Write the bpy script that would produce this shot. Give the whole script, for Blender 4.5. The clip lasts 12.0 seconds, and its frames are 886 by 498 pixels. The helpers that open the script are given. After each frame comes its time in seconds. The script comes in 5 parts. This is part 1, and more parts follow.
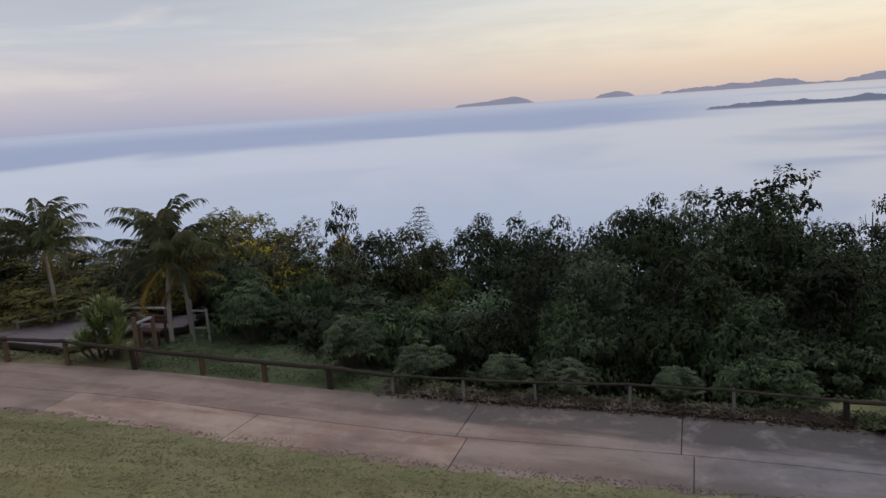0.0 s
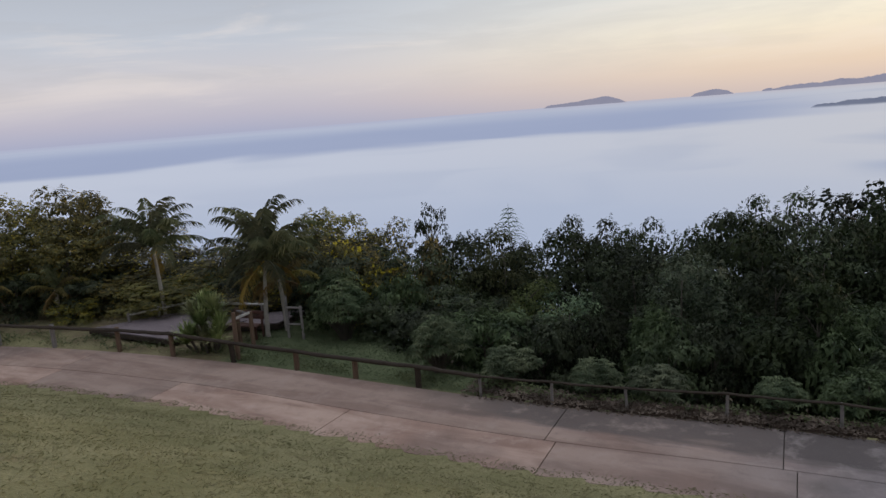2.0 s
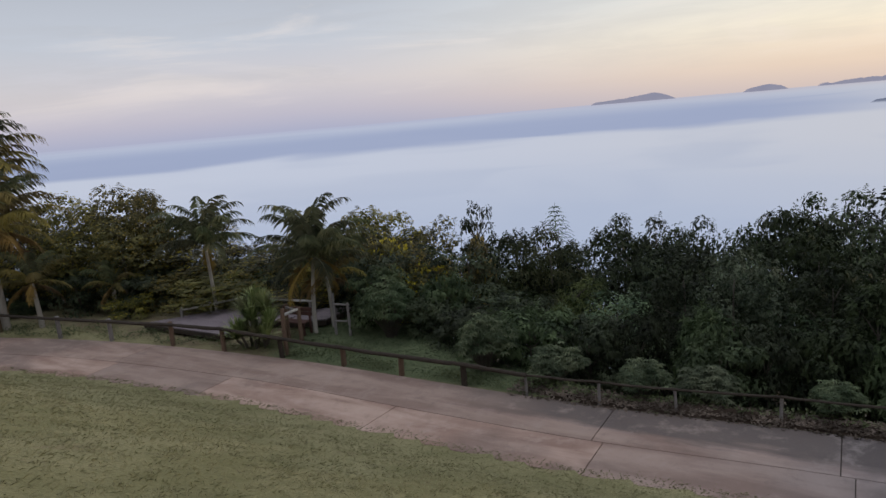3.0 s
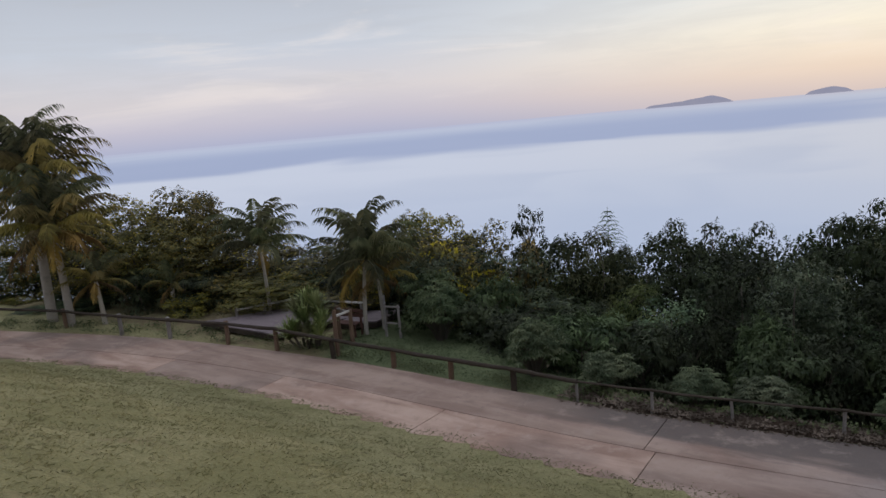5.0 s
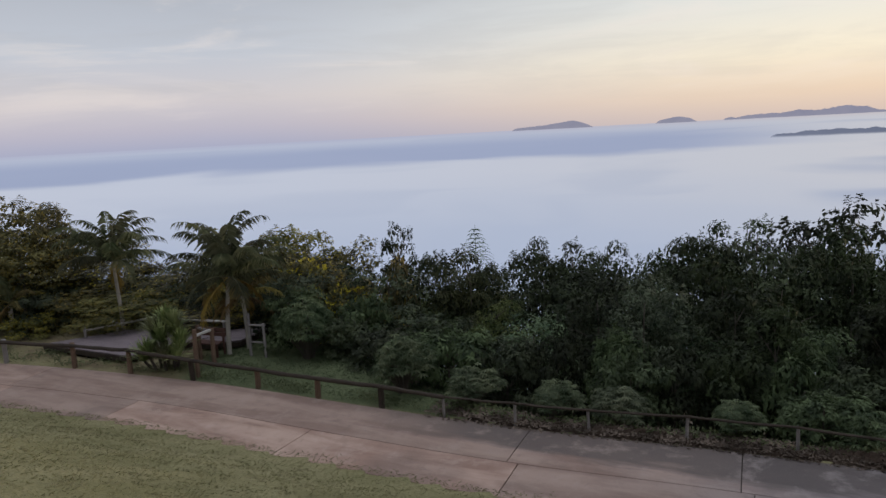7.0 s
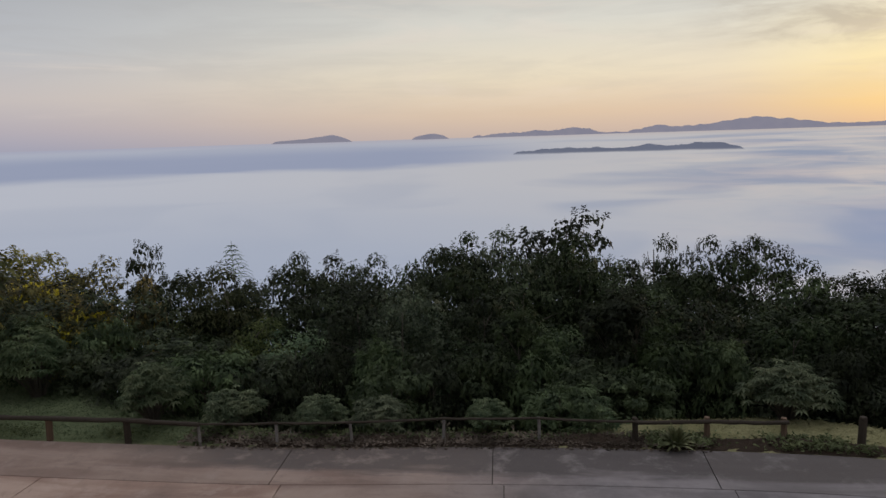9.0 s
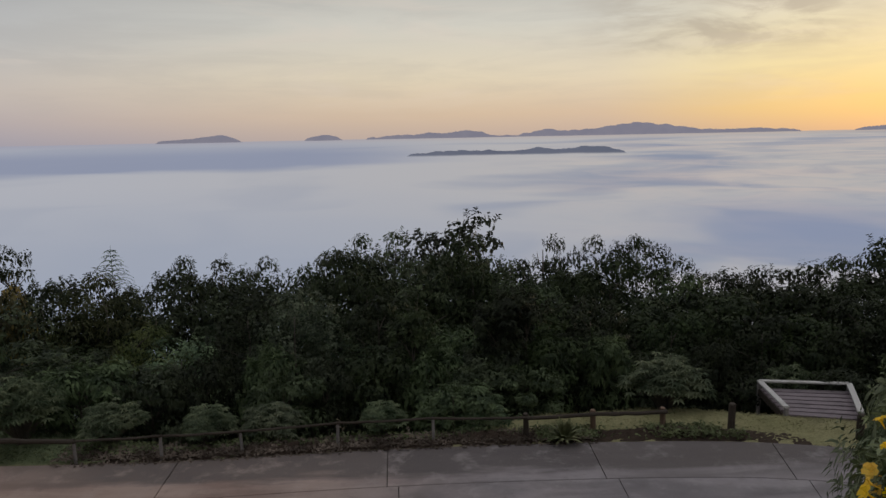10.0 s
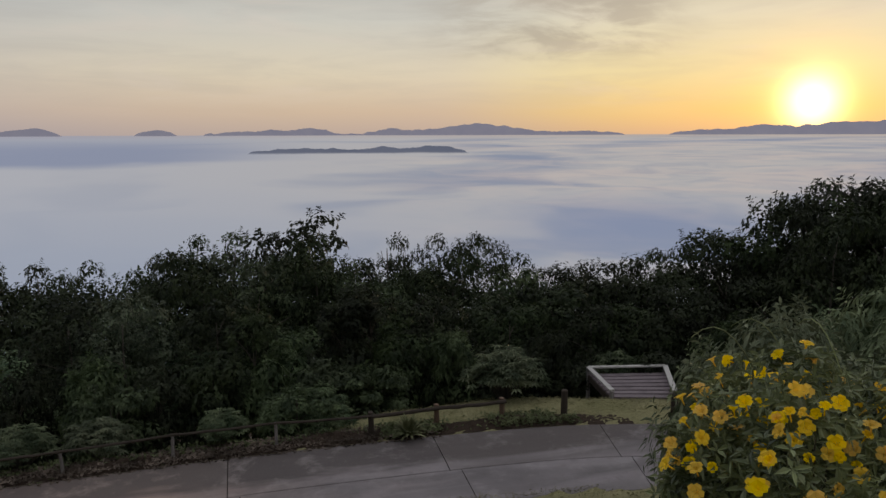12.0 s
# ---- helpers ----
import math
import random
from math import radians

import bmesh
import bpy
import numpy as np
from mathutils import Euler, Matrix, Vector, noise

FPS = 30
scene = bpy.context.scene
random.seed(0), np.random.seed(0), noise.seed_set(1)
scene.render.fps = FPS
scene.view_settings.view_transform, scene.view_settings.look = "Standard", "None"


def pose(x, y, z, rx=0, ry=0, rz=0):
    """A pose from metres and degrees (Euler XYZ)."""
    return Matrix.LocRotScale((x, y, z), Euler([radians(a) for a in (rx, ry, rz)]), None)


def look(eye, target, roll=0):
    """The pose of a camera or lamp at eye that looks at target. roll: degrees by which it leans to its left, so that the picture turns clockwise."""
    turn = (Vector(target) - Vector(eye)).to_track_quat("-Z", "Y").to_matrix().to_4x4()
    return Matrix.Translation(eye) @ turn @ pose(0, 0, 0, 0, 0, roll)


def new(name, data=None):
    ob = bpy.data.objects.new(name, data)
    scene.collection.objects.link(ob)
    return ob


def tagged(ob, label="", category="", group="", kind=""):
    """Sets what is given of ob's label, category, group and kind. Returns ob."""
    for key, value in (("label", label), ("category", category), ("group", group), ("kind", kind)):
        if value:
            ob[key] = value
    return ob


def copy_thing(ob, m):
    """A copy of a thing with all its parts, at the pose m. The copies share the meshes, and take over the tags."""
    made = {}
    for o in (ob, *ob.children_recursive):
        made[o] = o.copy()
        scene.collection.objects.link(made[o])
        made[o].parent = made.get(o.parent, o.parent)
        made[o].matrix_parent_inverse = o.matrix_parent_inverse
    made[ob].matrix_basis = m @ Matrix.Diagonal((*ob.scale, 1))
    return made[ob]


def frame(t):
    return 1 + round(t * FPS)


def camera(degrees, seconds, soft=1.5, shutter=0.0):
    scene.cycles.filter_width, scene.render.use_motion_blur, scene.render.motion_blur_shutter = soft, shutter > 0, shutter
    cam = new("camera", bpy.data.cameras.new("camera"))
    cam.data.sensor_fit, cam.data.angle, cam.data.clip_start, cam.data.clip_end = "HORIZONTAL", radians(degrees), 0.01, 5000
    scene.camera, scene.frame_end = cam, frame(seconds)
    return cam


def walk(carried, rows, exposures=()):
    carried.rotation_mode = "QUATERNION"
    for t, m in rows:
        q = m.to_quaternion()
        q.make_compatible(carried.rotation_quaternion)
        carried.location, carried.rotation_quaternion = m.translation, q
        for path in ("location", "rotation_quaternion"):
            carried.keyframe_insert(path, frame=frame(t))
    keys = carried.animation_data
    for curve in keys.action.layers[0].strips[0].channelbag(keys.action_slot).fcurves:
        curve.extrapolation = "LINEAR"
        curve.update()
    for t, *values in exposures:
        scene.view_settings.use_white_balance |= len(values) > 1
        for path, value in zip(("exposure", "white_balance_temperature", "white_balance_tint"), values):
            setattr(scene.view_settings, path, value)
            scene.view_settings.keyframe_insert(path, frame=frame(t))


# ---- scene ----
cam = camera(63.5, 12.0, soft=1.5)
EYE = 7.0          # height of the eye over the road
ARM = 0.45         # the camera swings round at arm's length
# seconds, yaw to the left, pitch, lean to the right
ROWS = [
    (0.0, 0.03, -11.16, 3.86), (0.5, 1.64, -10.97, 3.95), (1.0, 3.25, -10.8, 4.11), (1.5, 5.21, -10.63, 4.27),
    (2.0, 7.1, -10.55, 4.52), (2.5, 8.89, -10.48, 4.79), (3.0, 10.77, -10.4, 4.94), (3.5, 12.5, -10.22, 5.1),
    (4.5, 14.96, -9.89, 5.1), (5.5, 13.76, -9.57, 4.61), (6.0, 11.37, -9.37, 4.08), (6.5, 8.37, -9.27, 3.58),
    (7.0, 4.31, -9.15, 3.0), (8.0, -5.24, -8.95, 2.37), (9.0, -14.69, -8.83, 1.79), (9.5, -18.98, -8.84, 1.41),
    (10.0, -23.15, -8.89, 1.14), (10.5, -26.65, -8.93, 0.95), (11.0, -30.1, -9.07, 0.74), (11.5, -33.05, -9.15, 0.4),
    (12.0, -35.55, -9.12, 0.16),
]
walk(cam, [(t, pose(-ARM * math.sin(radians(yaw)), ARM * math.cos(radians(yaw)), EYE, 90 + pitch, 0, yaw) @ pose(0, 0, 0, 0, 0, -lean))
           for t, yaw, pitch, lean in ROWS],
     exposures=[(0.0, -0.07, 6500, 10), (3.0, 0.01, 6490, 10), (5.5, 0.1, 6480, 10), (7.0, -0.03, 6540, 10), (9.0, -0.26, 6850, 10), (10.0, -0.42, 6950, 10), (12.0, -0.5, 6900, 10)])

# ---- world and sun ----
SUN_AZ, SUN_EL = radians(62.4), radians(2.2)
SUN_DIR = Vector((math.sin(SUN_AZ) * math.cos(SUN_EL), math.cos(SUN_AZ) * math.cos(SUN_EL), math.sin(SUN_EL)))


class Nodes:
    """Short hand for building node trees."""

    def __init__(self, tree):
        self.tree = tree
        tree.nodes.clear()

    def add(self, kind, **values):
        n = self.tree.nodes.new(kind)
        for key, value in values.items():
            if key in n.inputs:
                self.put(n.inputs[key], value)
        return n

    def put(self, socket, value):
        if isinstance(value, bpy.types.NodeSocket):
            self.tree.links.new(value, socket)
        elif isinstance(value, (tuple, list)) and len(value) == 3 and socket.type == "RGBA":
            socket.default_value = (*value, 1.0)
        else:
            socket.default_value = value

    def math(self, op, a, b=0.0, c=0.0, clamp=False):
        n = self.tree.nodes.new("ShaderNodeMath")
        n.operation, n.use_clamp = op, clamp
        for i, v in enumerate((a, b, c)):
            self.put(n.inputs[i], v)
        return n.outputs[0]

    def vec(self, op, a, b=(0, 0, 0)):
        n = self.tree.nodes.new("ShaderNodeVectorMath")
        n.operation = op
        self.put(n.inputs[0], a)
        self.put(n.inputs[1], b)
        return n.outputs["Value"] if op in ("DOT_PRODUCT", "LENGTH") else n.outputs[0]

    def mix(self, fac, a, b, blend="MIX"):
        n = self.tree.nodes.new("ShaderNodeMixRGB")
        n.blend_type = blend
        self.put(n.inputs[0], fac)
        self.put(n.inputs[1], a)
        self.put(n.inputs[2], b)
        return n.outputs[0]

    def ramp(self, fac, stops):
        n = self.tree.nodes.new("ShaderNodeValToRGB")
        self.put(n.inputs[0], fac)
        e = n.color_ramp.elements
        while len(e) < len(stops):
            e.new(0.5)
        for k, (pos, col) in zip(e, stops):
            k.position = pos
            k.color = (*col, 1) if isinstance(col, tuple) else (col, col, col, 1)
        return n.outputs[0]

    def span(self, value, a, b):
        n = self.tree.nodes.new("ShaderNodeMapRange")
        n.interpolation_type = "SMOOTHSTEP"
        for i, v in enumerate((value, a, b, 0.0, 1.0)):
            self.put(n.inputs[i], v)
        return n.outputs[0]

    def noise(self, vector, scale, detail=3.0, rough=0.55, warp=0.0):
        n = self.add("ShaderNodeTexNoise", Vector=vector, Scale=scale, Detail=detail, Roughness=rough, Distortion=warp)
        return n.outputs["Fac"]


def srgb(r, g, b):
    """Linear colour from eight-bit values."""
    return tuple(((c / 255 + 0.055) / 1.055) ** 2.4 if c > 10 else c / 3294 for c in (r, g, b))


world = bpy.data.worlds.new("sunrise_sky")
scene.world = world
world.use_nodes = True
N = Nodes(world.node_tree)
way = N.vec("NORMALIZE", N.add("ShaderNodeTexCoord").outputs["Generated"])
xyz = N.add("ShaderNodeSeparateXYZ", Vector=way)
up = N.math("MAXIMUM", xyz.outputs["Z"], 0.0)
flat = N.vec("NORMALIZE", N.vec("MULTIPLY", way, (1, 1, 0)))
side = N.vec("DOT_PRODUCT", flat, (math.sin(SUN_AZ), math.cos(SUN_AZ), 0))
near_sun = N.vec("DOT_PRODUCT", way, tuple(SUN_DIR))
cool = N.ramp(up, [(0.0, srgb(172, 176, 200)), (0.022, srgb(188, 186, 202)), (0.06, srgb(208, 203, 208)), (0.12, srgb(194, 200, 212)), (0.28, (0.36, 0.385, 0.44)), (0.6, (0.44, 0.48, 0.57)), (1.0, (1.12, 1.18, 1.34))])
warm = N.ramp(up, [(0.0, srgb(234, 203, 166)), (0.03, (1.06, 0.78, 0.33)), (0.08, (1.1, 0.96, 0.54)), (0.15, (0.98, 0.93, 0.74)), (0.28, (0.40, 0.395, 0.42)), (0.6, (0.44, 0.48, 0.57)), (1.0, (1.12, 1.18, 1.34))])
cream = N.ramp(up, [(0.0, srgb(214, 196, 187)), (0.03, srgb(234, 212, 190)), (0.08, srgb(249, 238, 216)), (0.15, srgb(231, 232, 227)), (0.28, (0.38, 0.385, 0.43)), (0.6, (0.44, 0.48, 0.57)), (1.0, (1.12, 1.18, 1.34))])
sky_col = N.mix(N.span(side, 0.88, 1.0), N.mix(N.span(side, 0.08, 0.85), cool, cream), warm)
# the sky opposite the sunrise is still dim
dim = N.math("MULTIPLY", N.math("SUBTRACT", 1.0, N.span(side, -0.6, -0.26)), N.math("SUBTRACT", 1.0, N.span(up, 0.35, 0.8)))
sky_col = N.mix(N.math("MULTIPLY", dim, 0.85), sky_col, (0.10, 0.12, 0.17))
# thin streaks of high cloud
stretched = N.vec("MULTIPLY", way, (2.2, 2.2, 16.0))
wisp = N.span(N.noise(stretched, 2.1, 5.0, 0.6, 0.4), 0.44, 0.68)
high = N.span(up, 0.012, 0.07)
sky_col = N.mix(N.math("MULTIPLY", N.math("MULTIPLY", wisp, high), 0.17), sky_col, srgb(178, 178, 182))
bright = N.span(N.noise(N.vec("ADD", stretched, (7.3, 2.1, 4.4)), 1.6, 5.0, 0.6, 0.5), 0.5, 0.72)
sky_col = N.mix(N.math("MULTIPLY", N.math("MULTIPLY", bright, high), 0.3), sky_col, srgb(246, 234, 226))
# a grey sheet of cloud high beside the sunrise
sheet = N.math("MULTIPLY", N.span(up, 0.075, 0.125), N.math("MULTIPLY", N.span(side, 0.86, 0.93), N.math("SUBTRACT", 1.0, N.span(side, 0.975, 0.998))))
ragged = N.span(N.noise(N.vec("MULTIPLY", way, (3.0, 3.0, 13.0)), 2.4, 5.0, 0.6, 0.5), 0.36, 0.6)
sky_col = N.mix(N.math("MULTIPLY", N.math("MULTIPLY", sheet, ragged), 0.6), sky_col, srgb(186, 178, 168))
# the sun's glare
glow = N.math("POWER", N.math("MAXIMUM", near_sun, 0.0), 500.0)
core = N.math("POWER", N.math("MAXIMUM", near_sun, 0.0), 2500.0)
sky_col = N.mix(1.0, sky_col, N.mix(glow, (0, 0, 0), (0.55, 0.27, -0.05)), "ADD")
sky_col = N.mix(1.0, sky_col, N.mix(core, (0, 0, 0), (3.4, 2.9, 1.7)), "ADD")
real = N.tree.nodes.new("ShaderNodeTexSky")
real.sky_type, real.sun_disc, real.sun_elevation, real.sun_rotation = "NISHITA", False, SUN_EL, SUN_AZ
back = N.add("ShaderNodeBackground", Color=sky_col, Strength=0.99)
back2 = N.add("ShaderNodeBackground", Color=real.outputs[0], Strength=0.012)
both = N.tree.nodes.new("ShaderNodeAddShader")
N.put(both.inputs[0], back.outputs[0])
N.put(both.inputs[1], back2.outputs[0])
N.put(N.add("ShaderNodeOutputWorld").inputs["Surface"], both.outputs[0])

sun = new("sun", bpy.data.lights.new("sun", "SUN"))
sun.data.energy, sun.data.angle, sun.data.color = 0.6, radians(1.5), (1.0, 0.72, 0.42)
sun.matrix_basis = look(SUN_DIR * 100, (0, 0, 0))

# ---- materials ----


def surface(name, build, rough=0.8, spec=0.3, metal=0.0):
    """A material; build(N) gives colour, and if it wishes also a height and its strength, and translucency."""
    m = bpy.data.materials.new(name)
    m.use_nodes = True
    n = Nodes(m.node_tree)
    got = build(n)
    col, height, strength = (got + (None, 0.3))[:3] if isinstance(got, tuple) and len(got) < 3 else got[:3]
    s = n.add("ShaderNodeBsdfPrincipled", **{"Base Color": col, "Roughness": rough, "Specular IOR Level": spec, "Metallic": metal})
    if height is not None:
        b = n.add("ShaderNodeBump", Height=height, Strength=strength, Distance=0.03)
        n.put(s.inputs["Normal"], b.outputs[0])
    out = n.add("ShaderNodeOutputMaterial")
    n.put(out.inputs["Surface"], s.outputs[0])
    return m


def place(n):
    return n.add("ShaderNodeTexCoord").outputs["Object"]


def leafy(name, dark, light, rough=0.6, through_light=0.18, odd=None, vary=1.25, spec=0.18):
    """Leaves: each leaf has its own tone, clumps drift in tone, and some light passes through."""
    m = bpy.data.materials.new(name)
    m.use_nodes = True
    n = Nodes(m.node_tree)
    own = n.tree.nodes.new("ShaderNodeNewGeometry").outputs["Random Per Island"]
    tree_own = n.tree.nodes.new("ShaderNodeObjectInfo").outputs["Random"]
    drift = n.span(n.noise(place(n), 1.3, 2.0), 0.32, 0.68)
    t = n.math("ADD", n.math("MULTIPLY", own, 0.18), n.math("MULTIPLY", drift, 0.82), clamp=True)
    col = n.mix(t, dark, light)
    hsv = n.add("ShaderNodeHueSaturation", Color=col, Hue=n.math("ADD", 0.485, n.math("MULTIPLY", tree_own, 0.03)),
                Saturation=n.math("ADD", 0.85, n.math("MULTIPLY", tree_own, 0.25)), Value=n.math("ADD", 1.0 - 0.32 * vary, n.math("MULTIPLY", tree_own, 0.64 * vary)))
    col = hsv.outputs[0]
    if odd:
        col = n.mix(n.math("GREATER_THAN", own, 0.93), col, odd)
    s = n.add("ShaderNodeBsdfPrincipled", **{"Base Color": col, "Roughness": rough, "Specular IOR Level": spec})
    t2 = n.add("ShaderNodeBsdfTranslucent", Color=col)
    mx = n.add("ShaderNodeMixShader", Fac=through_light)
    n.put(mx.inputs[1], s.outputs[0])
    n.put(mx.inputs[2], t2.outputs[0])
    n.put(n.add("ShaderNodeOutputMaterial").inputs["Surface"], mx.outputs[0])
    return m


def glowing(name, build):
    """A far backdrop: its painted colour is given off as light."""
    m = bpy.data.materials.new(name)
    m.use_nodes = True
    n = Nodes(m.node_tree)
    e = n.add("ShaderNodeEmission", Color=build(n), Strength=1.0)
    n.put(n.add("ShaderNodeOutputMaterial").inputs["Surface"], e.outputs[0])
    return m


def turf(n):
    p = place(n)
    patch = n.noise(p, 0.45, 4.0, 0.6)
    tuft = n.noise(n.vec("MULTIPLY", p, (1.0, 2.0, 1.0)), 3.6, 5.0, 0.7, 0.6)
    blade = n.noise(p, 40.0, 3.0, 0.7)
    c = n.mix(n.span(patch, 0.35, 0.65), (0.205, 0.192, 0.095), (0.29, 0.265, 0.145))
    c = n.mix(n.math("MULTIPLY", n.span(tuft, 0.52, 0.66), 0.45), c, (0.12, 0.118, 0.055))
    clump = n.noise(n.vec("MULTIPLY", p, (1.0, 1.8, 1.0)), 11.0, 4.0, 0.7, 0.4)
    c = n.mix(n.math("MULTIPLY", n.span(clump, 0.5, 0.66), 0.32), c, (0.13, 0.125, 0.06))
    c = n.mix(n.math("MULTIPLY", n.span(blade, 0.5, 0.75), 0.4), c, (0.31, 0.285, 0.16))
    speck = n.noise(n.vec("MULTIPLY", p, (1.0, 1.6, 1.0)), 19.0, 4.0, 0.75)
    c = n.mix(n.math("MULTIPLY", n.span(speck, 0.47, 0.60), 0.55), c, (0.12, 0.122, 0.055))
    worn = n.noise(n.vec("ADD", p, (4.0, 9.0, 0.0)), 0.9, 4.0, 0.6)
    c = n.mix(n.math("MULTIPLY", n.span(worn, 0.6, 0.72), 0.35), c, (0.25, 0.19, 0.12))
    return c, n.math("ADD", n.math("MULTIPLY", tuft, 1.2), n.math("MULTIPLY", blade, 0.4)), 1.0


def ground_cover(n):
    """Lawn near the road, bare earth and litter in the shade of the wood."""
    p = place(n)
    grass, h, k = turf(n)
    earth = n.mix(n.noise(p, 3.0, 4.0), (0.05, 0.042, 0.03), (0.085, 0.07, 0.045))
    sep = n.add("ShaderNodeSeparateXYZ", Vector=p)
    low = n.span(n.math("ADD", sep.outputs["Z"], n.math("MULTIPLY", n.noise(p, 0.8, 3.0), 0.8)), -0.05, 0.38)
    # greener turf between the fence and the wood
    past = n.span(n.vec("DOT_PRODUCT", p, (0.37, 0.93, 0.0)), 15.4, 15.9)
    green = n.math("MULTIPLY", past, n.math("MULTIPLY", n.span(sep.outputs["X"], -10.6, -9.4), n.math("SUBTRACT", 1.0, n.span(sep.outputs["X"], 2.0, 6.0))))
    grass = n.mix(n.math("MULTIPLY", green, 0.85), grass, n.mix(n.noise(p, 5.0, 4.0), (0.07, 0.096, 0.05), (0.115, 0.145, 0.075)))
    bare = n.math("MULTIPLY", past, n.math("SUBTRACT", 1.0, n.span(sep.outputs["X"], -10.6, -9.4)))
    grass = n.mix(n.math("MULTIPLY", bare, n.math("ADD", 0.35, n.math("MULTIPLY", n.span(n.noise(p, 1.4, 4.0), 0.4, 0.6), 0.5))), grass, n.mix(n.noise(p, 9.0, 4.0), (0.10, 0.078, 0.05), (0.20, 0.155, 0.10)))
    return n.mix(low, earth, grass), h, k


def concrete(n):
    p = place(n)
    run = n.tree.nodes.new("ShaderNodeCombineXYZ")
    n.put(run.inputs[0], n.math("MULTIPLY", n.vec("DOT_PRODUCT", p, (0.93, -0.37, 0.0)), 0.32))
    n.put(run.inputs[1], n.math("MULTIPLY", n.vec("DOT_PRODUCT", p, (0.37, 0.93, 0.0)), 1.5))
    streak = n.noise(run.outputs[0], 1.0, 5.0, 0.55, 0.5)
    # red dust lies on the stretch by the deck and thins out along the road
    east = n.add("ShaderNodeSeparateXYZ", Vector=p).outputs["X"]
    dusty = n.math("SUBTRACT", 1.0, n.span(n.math("ADD", east, n.math("MULTIPLY", n.noise(p, 0.25, 3.0), 8.0)), 3.0, 13.0))
    big = n.noise(p, 0.28, 3.0, 0.5, 0.4)
    mid = n.noise(p, 3.2, 5.0, 0.7, 0.8)
    fine = n.noise(p, 45.0, 3.0, 0.6)
    c = n.mix(n.span(streak, 0.34, 0.66), n.mix(dusty, (0.155, 0.140, 0.143), (0.28, 0.178, 0.138)), n.mix(dusty, (0.255, 0.23, 0.235), (0.45, 0.322, 0.258)))
    c = n.mix(n.math("MULTIPLY", n.span(big, 0.48, 0.66), 0.65), c, n.mix(dusty, (0.125, 0.112, 0.105), (0.17, 0.125, 0.108)))
    # damp dirt washed down along the outer edge
    across = n.math("ADD", n.vec("DOT_PRODUCT", p, (0.37, 0.93, 0.0)), n.math("MULTIPLY", n.noise(run.outputs[0], 1.2, 4.0, 0.6), 1.5))
    damp = n.math("MULTIPLY", n.span(across, 15.1, 15.6), n.span(east, -4.0, -0.5))
    c = n.mix(n.math("MULTIPLY", damp, 0.85), c, (0.08, 0.068, 0.066))
    c = n.mix(n.math("MULTIPLY", n.span(mid, 0.55, 0.75), 0.35), c, (0.13, 0.105, 0.092))
    c = n.mix(n.math("MULTIPLY", n.span(fine, 0.5, 0.8), 0.3), c, (0.33, 0.285, 0.26))
    # pale scuffs and worn patches of the trowelled skin
    scuff = n.noise(n.vec("ADD", p, (3.1, 8.7, 0.0)), 1.3, 7.0, 0.72, 0.1)
    c = n.mix(n.math("MULTIPLY", n.span(scuff, 0.5, 0.7), 0.45), c, n.mix(dusty, (0.33, 0.305, 0.305), (0.50, 0.385, 0.325)))
    c = n.mix(n.math("MULTIPLY", n.math("SUBTRACT", 1.0, n.span(scuff, 0.28, 0.5)), 0.45), c, n.mix(dusty, (0.11, 0.10, 0.10), (0.17, 0.115, 0.092)))
    own = n.tree.nodes.new("ShaderNodeObjectInfo").outputs["Random"]
    c = n.mix(n.math("MULTIPLY", n.span(own, 0.3, 1.0), 0.38), c, (0.15, 0.125, 0.112))
    return c, n.math("ADD", n.math("MULTIPLY", mid, 0.3), n.math("MULTIPLY", fine, 0.3)), 0.25


def timber(dark, light, along=(1, 12, 12)):
    def build(n):
        p = n.vec("MULTIPLY", place(n), along)
        g = n.noise(p, 3.0, 5.0, 0.65, 0.5)
        stain = n.noise(place(n), 1.7, 3.0)
        own = n.tree.nodes.new("ShaderNodeObjectInfo").outputs["Random"]
        c = n.mix(g, dark, light)
        c = n.mix(n.math("MULTIPLY", n.span(stain, 0.5, 0.75), 0.5), c, tuple(0.45 * v for v in dark))
        c = n.mix(n.math("MULTIPLY", own, 0.3), c, dark)
        return c, g, 0.4
    return build


M_GROUND = surface("ground_cover", ground_cover, 0.95, 0.1)
M_CONCRETE = surface("worn_concrete", concrete, 0.8, 0.25)
M_JOINT = surface("joint_dirt", lambda n: (n.mix(n.noise(place(n), 9.0), (0.055, 0.046, 0.04), (0.11, 0.094, 0.082)), None), 0.95, 0.1)
M_LOG = surface("weathered_log", timber((0.03, 0.024, 0.019), (0.085, 0.066, 0.052)), 0.85, 0.2)
M_POST = surface("reddish_post", timber((0.10, 0.066, 0.046), (0.23, 0.152, 0.108), (12, 12, 1)), 0.8, 0.2)
M_GREY_WOOD = surface("grey_deck_wood", timber((0.16, 0.145, 0.14), (0.34, 0.31, 0.30)), 0.75, 0.25)
M_DECK_WOOD = surface("purplish_deck_wood", timber((0.12, 0.098, 0.105), (0.29, 0.238, 0.25)), 0.7, 0.3)
M_PALE_WOOD = surface("bleached_rail_wood", timber((0.36, 0.345, 0.32), (0.62, 0.60, 0.57)), 0.7, 0.25)
M_RED_WOOD = surface("red_brown_wood", timber((0.07, 0.035, 0.027), (0.14, 0.07, 0.055)), 0.7, 0.3)
M_BARK = surface("bark", timber((0.07, 0.06, 0.05), (0.17, 0.15, 0.125), (10, 10, 1)), 0.9, 0.15)
